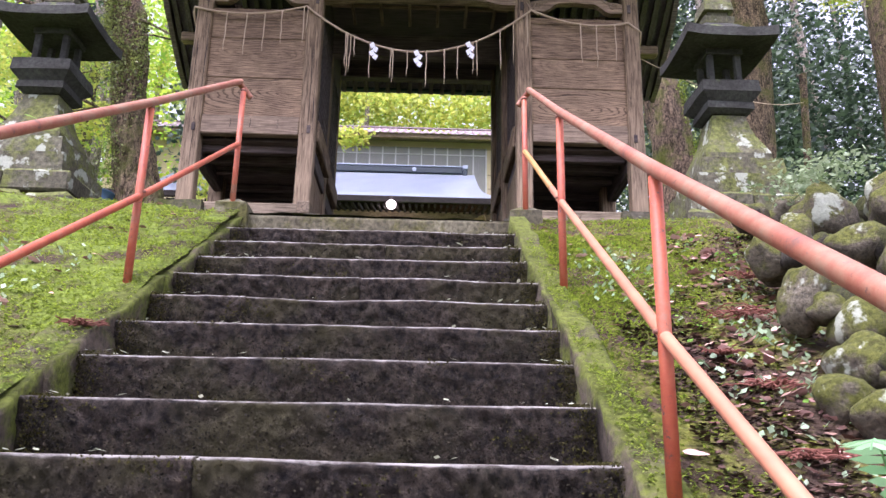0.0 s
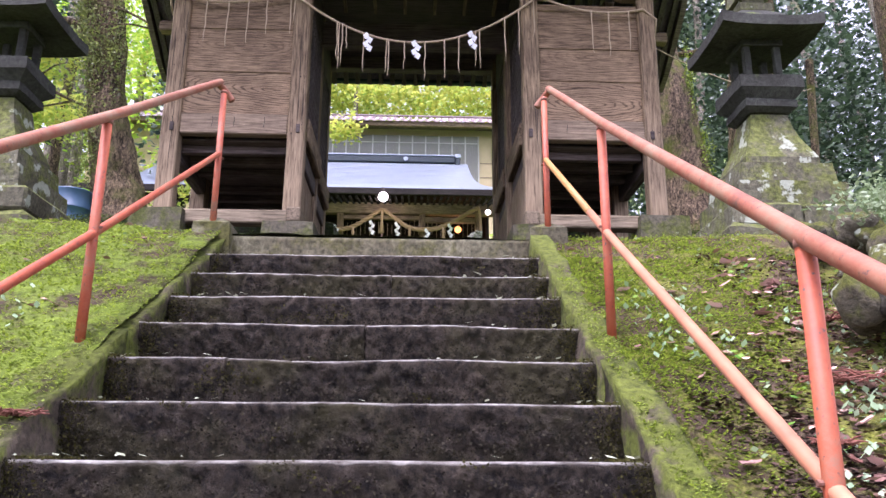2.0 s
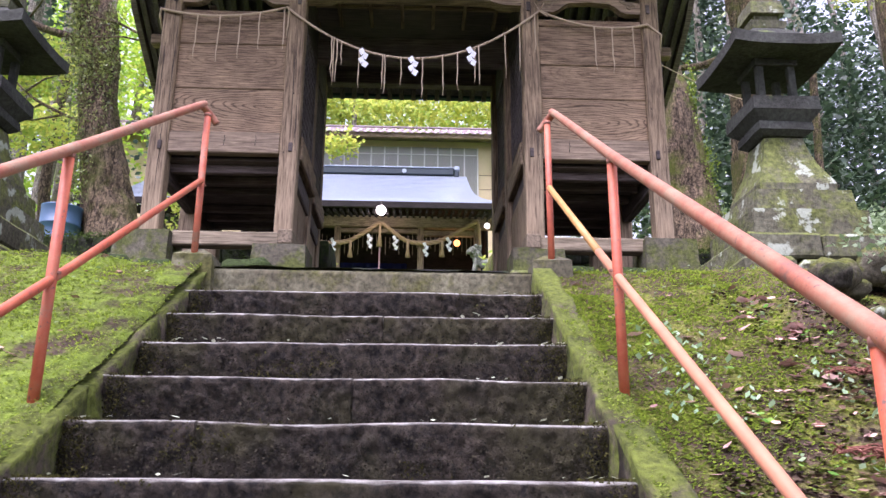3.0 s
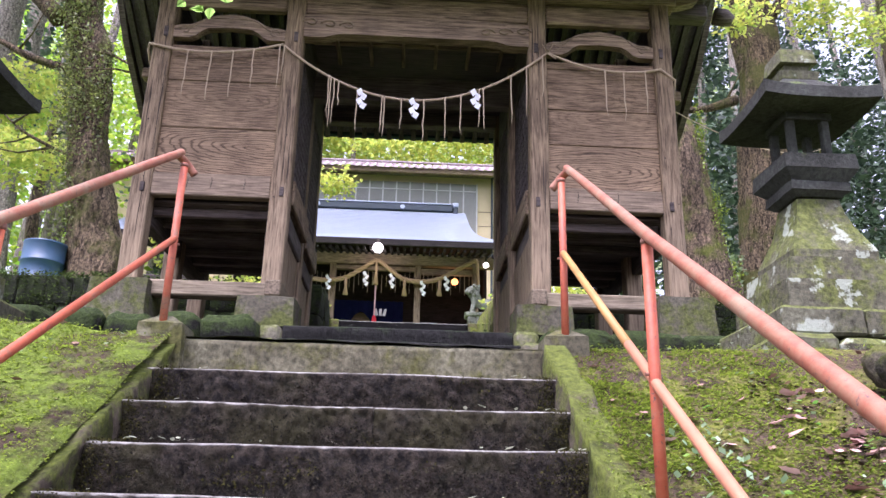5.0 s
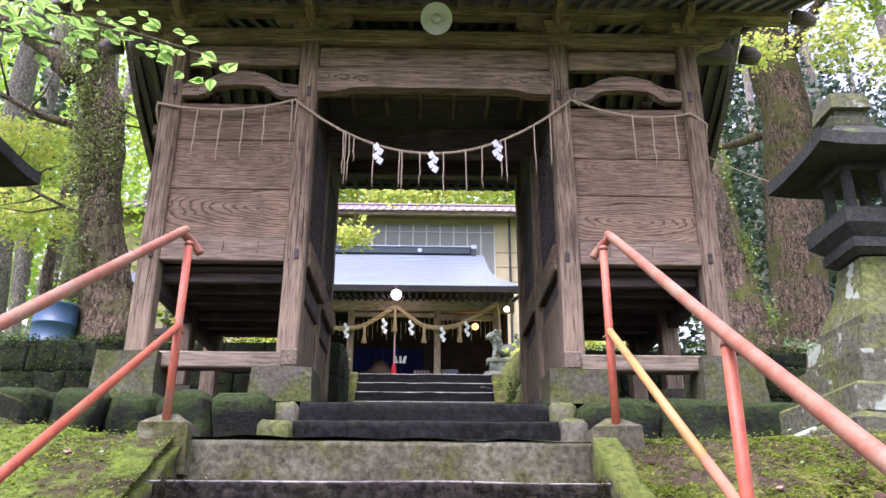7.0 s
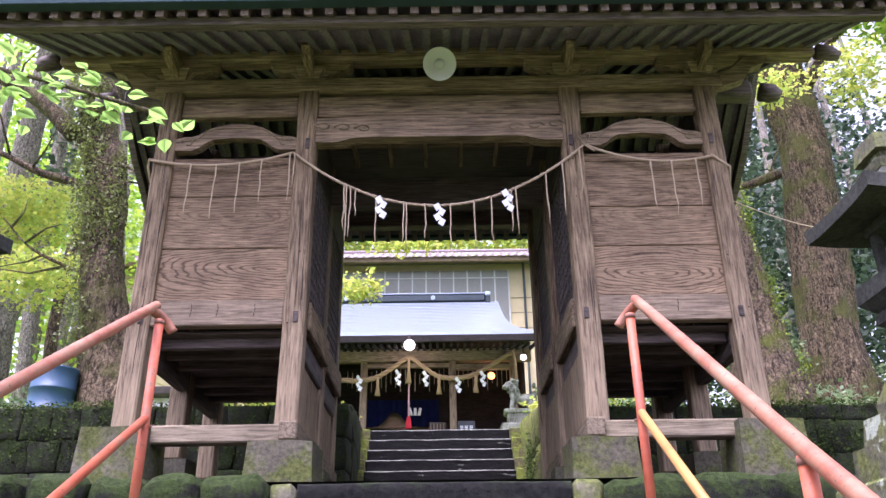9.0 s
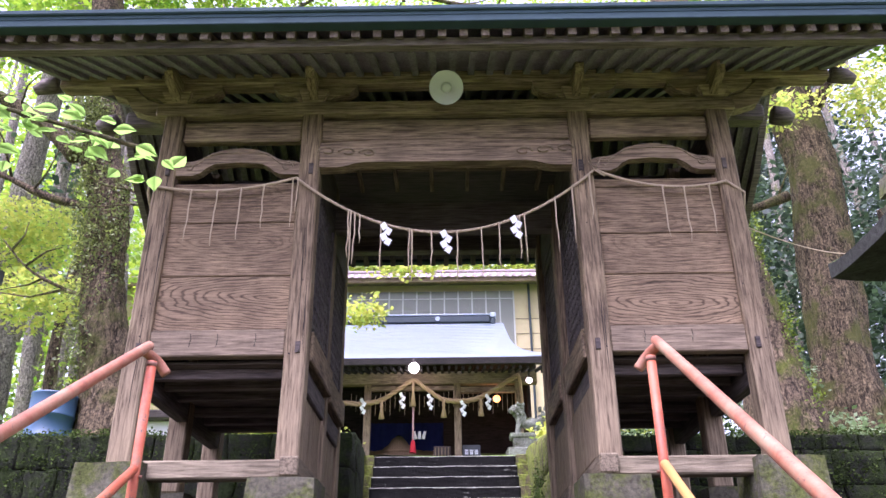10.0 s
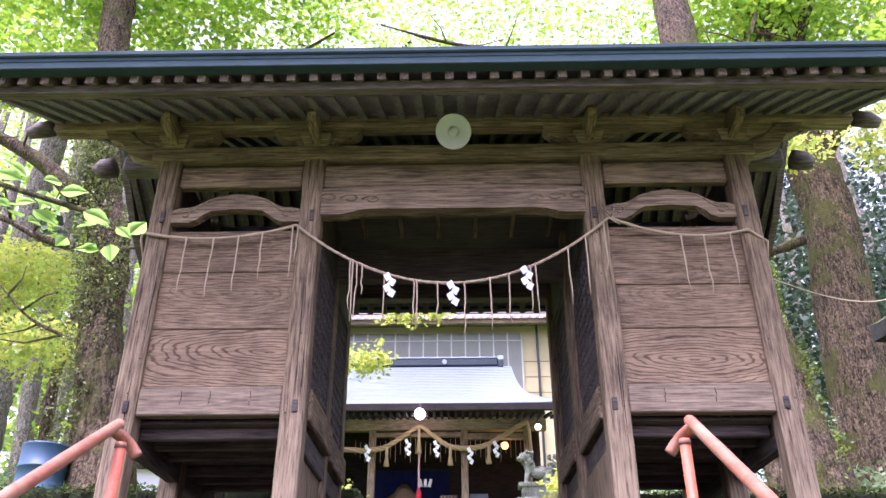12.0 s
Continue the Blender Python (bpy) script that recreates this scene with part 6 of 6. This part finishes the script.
# ---- boulders on the right bank ----
def boulder(x, y, z, r, k, mat, squash=(1, 1, 1)):
    bm = bmesh.new()
    bmesh.ops.create_icosphere(bm, subdivisions=3, radius=1)
    for v in bm.verts:
        v.co = Vector((v.co.x * squash[0], v.co.y * squash[1], v.co.z * squash[2])) * r * (1 + 0.42 * noise.noise(v.co * 1.1 + Vector((k, 0, 0))) + 0.09 * noise.noise(v.co * 4 + Vector((k, 3, 0)))) + Vector((x, y, z))
    t = single("boulder", bm, mat, "rounded mossy boulder in the rough bank wall", "boulder", "boulders", smooth=True, at=(x, y, z))
    return t


rocks = [(1.60, 3.66, 2.22, .11, (.8, 1, 1.1)), (1.77, 3.74, 2.32, .12, (.8, 1, 1.3)), (2.02, 3.98, 2.53, .16, (1, 1, 1.1)), (2.42, 4.08, 2.6, .13, (.9, 1, 1.3)), (1.52, 3.15, 1.91, .12, (.8, 1, 1.25)), (1.66, 3.02, 1.79, .14, (1.1, 1, .9)), (1.52, 2.8, 1.63, .13, (1.2, 1, .8)), (1.38, 2.7, 1.5, .09, (1, 1, 1)), (1.46, 2.58, 1.43, .13, (1.2, 1, .7)), (1.9, 3.46, 2.2, .14, (1.2, 1, .7)), (2.0, 3.28, 2.08, .13, (1, 1, 1)), (1.75, 2.7, 1.7, .14, (1, 1, 1)), (2.1, 2.95, 1.95, .15, (1, 1, 1)), (1.9, 2.3, 1.6, .16, (1, 1, 1)), (1.6, 2.1, 1.35, .14, (1, 1, 1)), (2.3, 3.6, 2.35, .15, (1, 1, 1)), (1.7, 1.6, 1.15, .16, (1, 1, 1)), (2.0, 1.2, 1.1, .18, (1, 1, 1)), (2.6, 4.4, 2.8, .16, (1, 1, .9)), (1.9, 4.6, 2.72, .12, (1, 1, .9)), (2.2, 4.75, 2.8, .14, (1.2, 1, .8))]
for k, (x, y, z, r, q) in enumerate(rocks):
    boulder(x + 0.06 + 0.05 * max(0, y - 3), y, z - 0.02, r * 0.86, k * 3.7, boulder_stone, q)

rnd = random.Random(78)
for k, (x, y, z, r, q) in enumerate(rocks):
    for m in range(3):
        a = rnd.uniform(-1.6, 1.6)
        boulder(x + 0.1 + math.cos(a) * r * 0.95, y + math.sin(a) * r * 0.8, z - r * 0.45 + rnd.uniform(-0.03, 0.03), r * rnd.uniform(0.42, 0.62), k * 2.3 + m * 9.1, boulder_dark if m else boulder_stone, (rnd.uniform(.8, 1.3), 1, rnd.uniform(.8, 1.3)))
rnd = random.Random(77)
for k in range(26):
    y = rnd.uniform(0.6, 4.9)
    x = 1.62 + (y - 0.6) * 0.1 + rnd.uniform(0.0, 0.9)
    r = rnd.uniform(0.05, 0.1)
    boulder(x, y, bank_z(x, y) + r * 0.2, r, k * 5.1 + 2, boulder_dark if k % 3 else boulder_stone, (rnd.uniform(.8, 1.3), rnd.uniform(.8, 1.2), rnd.uniform(.7, 1.0)))

# ---- fern, small plants and litter ----
def fern(x, y, z, scale, seed):
    t = thing("fern", (x, y, z), "pale green fern growing on the earth bank", "plant")
    rnd = random.Random(seed)
    for f in range(5):
        a = -2.4 + f * 0.55 + rnd.uniform(-0.2, 0.2)
        bm = bmesh.new()
        pts = []
        for i in range(12):
            u = i / 11
            pts.append(Vector((x + math.cos(a) * u * 0.3 * scale, y + math.sin(a) * u * 0.3 * scale, z + (0.16 * math.sin(u * 2.2) * 1.0) * scale)))
        tube(bm, pts, 0.002, 4)
        for i, p in enumerate(pts[1:-1]):
            w = 0.085 * scale * math.sin(math.pi * (i + 1.5) / 12.5)
            d = (pts[i + 2] - pts[i]).normalized()
            s_ = d.cross(Vector((0, 0, 1))).normalized()
            for q in (-1, 1):
                e = p + s_ * q * w + d * w * 0.35 - Vector((0, 0, w * 0.2))
                g = d * 0.012 * scale
                vs = [bm.verts.new(v) for v in (p - g, p + g, (p + e) / 2 + g * 1.4, e, (p + e) / 2 - g * 1.4)]
                bm.faces.new(vs)
        part("frond", bm, leaf_fern, t)


fern(1.19, 2.08, 1.2, 0.8, 2)


def scatter(name, boxes, count, size, mat, label, seed, upright=0.0, aspect=0.6, lift=0.004):
    rng = np.random.default_rng(seed)
    V = np.zeros((count * 4, 3))
    per = rng.integers(0, len(boxes), count)
    for i in range(count):
        x0, x1, y0, y1 = boxes[per[i]]
        x, y = rng.uniform(x0, x1), rng.uniform(y0, y1)
        if noise.noise(Vector((x * 2.1 + seed, y * 2.1, 3))) < -0.12 and rng.random() < 0.85:
            x, y = rng.uniform(x0, x1), rng.uniform(y0, y1)
        z = bank_z(x, y) + lift
        a = rng.uniform(0, 6.28)
        s = size * rng.uniform(0.5, 1.5)
        u = np.array((math.cos(a), math.sin(a), rng.uniform(-0.3, 0.5) + upright * 2.5))
        u /= np.linalg.norm(u)
        w = np.array((-math.sin(a), math.cos(a), rng.uniform(-0.4, 0.4)))
        p = np.array((x, y, z))
        V[i * 4:i * 4 + 4] = [p, p + u * s * 0.5 + w * s * aspect * 0.5, p + u * s, p + u * s * 0.5 - w * s * aspect * 0.5]
    me = bpy.data.meshes.new(name)
    me.from_pydata(V.tolist(), [], [(i * 4, i * 4 + 1, i * 4 + 2, i * 4 + 3) for i in range(count)])
    me.materials.append(mat)
    return tagged(new(name, me), label, "plant", kind="stuff")


LB, RB = (-3.4, -1.14, 0.8, 5.6), (0.95, 2.6, 0.8, 5.4)
KR, KL = (0.755, 0.86, 0.8, 5.15), (-1.12, -0.945, 0.8, 5.15)
scatter("moss", [LB, LB, RB, (-2.2, -1.1, 1.5, 5.2), (-2.2, -1.1, 1.5, 5.2), (0.84, 1.1, 0.8, 5.2), (0.84, 2.0, 3.6, 5.2), (0.84, 1.7, 3.4, 5.2)], 150000, 0.015, leaf_moss, "fine moss tufts on the bank", 41, 0.05, 0.5, -0.002)
scatter("kerb_moss", [KR, KL], 12000, 0.012, leaf_moss, "thick moss on the kerb", 46, 0.1, 0.5, 0.012)
scatter("fallen_leaves", [RB, (1.1, 2.2, 1.5, 4.2), LB, (1.2, 2.2, 2, 4), (1.1, 1.9, 1.6, 3.2)], 1500, 0.034, leaf_fallen, "dry fallen leaves on the bank", 42, 0.0, 0.7, 0.012)
scatter("small_plants", [RB, (1.1, 2.4, 2.0, 4.0), (1.5, 3.0, 3.5, 5.4), LB], 800, 0.02, leaf_small, "small low plants on the bank", 43, 0.05, 0.8, 0.02)
scatter("twigs", [RB, (1.0, 2.2, 1.8, 4.4)], 1100, 0.09, bark_brown, "thin dry twigs on the bank", 44, 0.0, 0.05, 0.012)
cloud("bank_creeper", [(2.2, 4.2, 2.78, .35, .3, .06), (2.1, 3.8, 2.68, .3, .2, .05), (2.5, 4.6, 2.98, .3, .3, .06)], 800, 0.016, leaf_small, "pale small-leaved creeper over the boulders", "plant", 45)


def step_litter():
    rnd = random.Random(51)
    verts, faces = [], []
    for k in range(170):
        i = rnd.randint(1, 12)
        x = rnd.choice((rnd.uniform(SX0, SX1), rnd.uniform(0.3, SX1), rnd.uniform(SX0, -0.6)))
        y = 4.874 - TREAD * (i - 1) + rnd.uniform(0.01, 0.1)
        z = 2.661 - RISE * (i - 1) + 0.008
        s, a = rnd.uniform(0.006, 0.022), rnd.uniform(0, 6.28)
        c, d = math.cos(a) * s, math.sin(a) * s
        n = len(verts)
        verts += [(x - c, y - d, z), (x + d * 0.5, y - c * 0.5, z + s * 0.3), (x + c, y + d, z + s * 0.5), (x - d * 0.5, y + c * 0.5, z + s * 0.2)]
        faces.append((n, n + 1, n + 2, n + 3))
    me = bpy.data.meshes.new("step_litter")
    me.from_pydata(verts, [], faces)
    me.materials.append(leaf_pale)
    tagged(new("step_litter", me), "small pale leaf scraps lying on the steps", "litter", kind="stuff")


step_litter()


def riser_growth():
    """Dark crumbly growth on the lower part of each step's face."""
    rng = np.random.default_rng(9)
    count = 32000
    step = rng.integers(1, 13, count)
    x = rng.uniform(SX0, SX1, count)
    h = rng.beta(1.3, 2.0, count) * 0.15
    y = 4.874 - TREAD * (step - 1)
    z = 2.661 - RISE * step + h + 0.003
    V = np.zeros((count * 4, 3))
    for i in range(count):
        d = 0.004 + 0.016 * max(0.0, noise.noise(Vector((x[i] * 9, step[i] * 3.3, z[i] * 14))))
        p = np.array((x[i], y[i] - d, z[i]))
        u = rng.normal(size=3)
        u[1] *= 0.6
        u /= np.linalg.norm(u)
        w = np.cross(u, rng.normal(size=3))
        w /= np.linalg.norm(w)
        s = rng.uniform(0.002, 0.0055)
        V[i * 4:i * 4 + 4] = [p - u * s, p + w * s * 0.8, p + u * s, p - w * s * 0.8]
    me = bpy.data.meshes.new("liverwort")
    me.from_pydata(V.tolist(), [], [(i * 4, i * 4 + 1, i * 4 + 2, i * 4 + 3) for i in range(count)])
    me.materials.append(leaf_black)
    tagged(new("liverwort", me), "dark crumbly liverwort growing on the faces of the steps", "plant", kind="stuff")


riser_growth()


def step_moss():
    """Olive moss tufts in patches on the step faces and in the corners by the kerbs."""
    rng = np.random.default_rng(19)
    quads = []
    for i in range(46000):
        step = int(rng.integers(1, 14))
        edge = rng.random() < 0.3
        x = (SX0 + 0.01 + abs(rng.normal()) * 0.045 if rng.random() < 0.5 else SX1 - 0.01 - abs(rng.normal()) * 0.045) if edge else rng.uniform(SX0, SX1)
        y = 4.874 - TREAD * (step - 1)
        h = rng.uniform(0.0, 0.172)
        z = 2.661 - RISE * step + h
        if not edge and noise.noise(Vector((x * 3.6, step * 5.1, h * 9))) + 0.25 * noise.noise(Vector((x * 22, step * 3.1, h * 30))) < 0.4 - 0.012 * step:
            continue
        p = np.array((x, y - rng.uniform(0.004, 0.012), z))
        if edge and rng.random() < 0.4:
            p = np.array((x, y + rng.uniform(0.0, 0.28), 2.661 - RISE * (step - 1) + 0.004))
        u = rng.normal(size=3) * 0.6 + np.array((0, -0.4, 0.5))
        u /= np.linalg.norm(u)
        w = np.cross(u, rng.normal(size=3))
        w /= np.linalg.norm(w)
        s = rng.uniform(0.004, 0.01)
        quads += [p - u * s * 0.3, p + w * s * 0.4, p + u * s, p - w * s * 0.4]
    me = bpy.data.meshes.new("step_moss")
    me.from_pydata([tuple(q) for q in quads], [], [(i, i + 1, i + 2, i + 3) for i in range(0, len(quads), 4)])
    me.materials.append(leaf_olive)
    tagged(new("step_moss", me), "olive moss tufts growing on the step faces", "plant", kind="stuff")


step_moss()
cloud("roof_litter", [(0.1, 6.9, 6.965, 3.4, 0.1, 0.012)], 900, 0.014, leaf_litter, "dead needles and moss along the edge of the roof", "litter", 71, 0.4)
st_ = thing("string", (2.45, 8.0, 5.8), "thin string running from the gate post to a pole", "string")
part("strand", one_tube(sag((2.47, 8.02, 5.72), (8.22, 15.52, 9.2), 0.25, 20), 0.006, 5), rope_mat, st_, smooth=True)
scatter("clover", [(1.12, 1.75, 2.7, 3.5), (1.0, 1.3, 3.6, 4.6), (1.5, 2.2, 3.8, 4.6)], 150, 0.022, leaf_broad, "pale round-leaved ground plants on the bank", 61, 0.0, 1.0, 0.022)
scatter("dirt", [(1.15, 2.4, 1.4, 3.9), (1.5, 2.4, 2.4, 4.8), (0.95, 1.3, 2.0, 3.4)], 9000, 0.018, leaf_soil, "crumbs of dark soil and bark on the bank", 62, 0.0, 0.8, 0.006)


def curled_leaves():
    """Big dry leaves, curled and tilted, lying where the bank meets the boulders."""
    rnd = random.Random(91)
    bm = bmesh.new()
    for k in range(330):
        y = rnd.uniform(1.2, 4.7)
        edge = 1.34 + 0.2 * max(0.0, y - 2.6)
        x = edge + rnd.gauss(0, 0.11) if rnd.random() < 0.75 else rnd.uniform(0.9, 1.8)
        if k % 9 == 0:
            x = rnd.uniform(-2.6, -1.15)
        s = rnd.uniform(0.012, 0.036)
        m = Matrix.Translation((x, y, bank_z(x, y) + 0.014)) @ Matrix.Rotation(rnd.uniform(0, 6.28), 4, "Z") @ Matrix.Rotation(rnd.uniform(-0.6, 0.6), 4, "X") @ Matrix.Rotation(rnd.uniform(-0.5, 0.5), 4, "Y")
        curl = rnd.uniform(0.1, 0.6)
        rows = []
        for u, w in ((-1, 0.05), (-0.7, 0.5), (-0.25, 0.62), (0.15, 0.45), (0.5, 0.5), (0.8, 0.22), (1.15, 0.02)):
            w *= rnd.uniform(0.75, 1.2)
            rows.append([bm.verts.new(m @ Vector((u * s, v * w * s, curl * s * (v * v * w + u * u * 0.5)))) for v in (-1, 0, 1)])
        for a, b in zip(rows, rows[1:]):
            for i in (0, 1):
                bm.faces.new((a[i], a[i + 1], b[i + 1], b[i]))
    single("curled_leaves", bm, leaf_curled, "dry curled pinkish leaves lying beside the boulders", "plant", kind="stuff", smooth=True)


curled_leaves()


def needle_sprig(x, y, size, seed):
    """A dead cedar sprig: thin reddish needles fanned out from a bent stem."""
    rnd = random.Random(seed)
    z = bank_z(x, y) + 0.02
    bm = bmesh.new()
    for k in range(60):
        a = rnd.uniform(0, 6.28)
        q = Vector((x + rnd.gauss(0, size * 0.35), y + rnd.gauss(0, size * 0.3), z + rnd.uniform(0, size * 0.12)))
        d = Vector((math.cos(a), math.sin(a) * 0.8, rnd.uniform(-0.05, 0.35))) * size * rnd.uniform(0.25, 0.6)
        tube(bm, [q, q + d * 0.5 + Vector((0, 0, size * 0.04)), q + d], [0.0032, 0.0028, 0.0015], 5)
    bmesh.ops.recalc_face_normals(bm, faces=bm.faces)
    single("cedar_sprig", bm, needle_red, "dead reddish cedar sprig lying on the bank", "plant", "cedar sprigs", at=(x, y, z))


for k, (x, y, size) in enumerate(((1.45, 3.42, 0.2), (1.3, 2.85, 0.13), (1.2, 2.45, 0.14), (-0.98, 3.2, 0.09), (1.7, 3.9, 0.14), (1.25, 3.1, 0.08))):
    needle_sprig(x, y, size, 100 + k)
scatter("bank_seedlings", [(1.35, 1.55, 2.8, 3.4), (1.5, 1.75, 3.2, 4.1), (0.95, 1.3, 3.6, 4.4), (1.1, 1.35, 2.2, 3.2), (-1.9, -1.3, 2.8, 4.2)], 420, 0.028, leaf_pale_small, "pale green seedlings on the bank", 63, 0.35, 0.7, 0.012)


# the shrine stands a little lower than its parts were first set out
for ob in (shrine, big, bell, cur, scr, sg, box_, dog):
    ob.location += Vector((0.1, 0, -0.35))
for ob in scene.objects:
    if ob.parent is None and (ob.name.startswith("globe_lamp") or ob.name.startswith("lamp_light")):
        ob.location += Vector((0.1, 0, -0.35))
hall.location.z -= 0.6
up_st.location.z -= 0.12
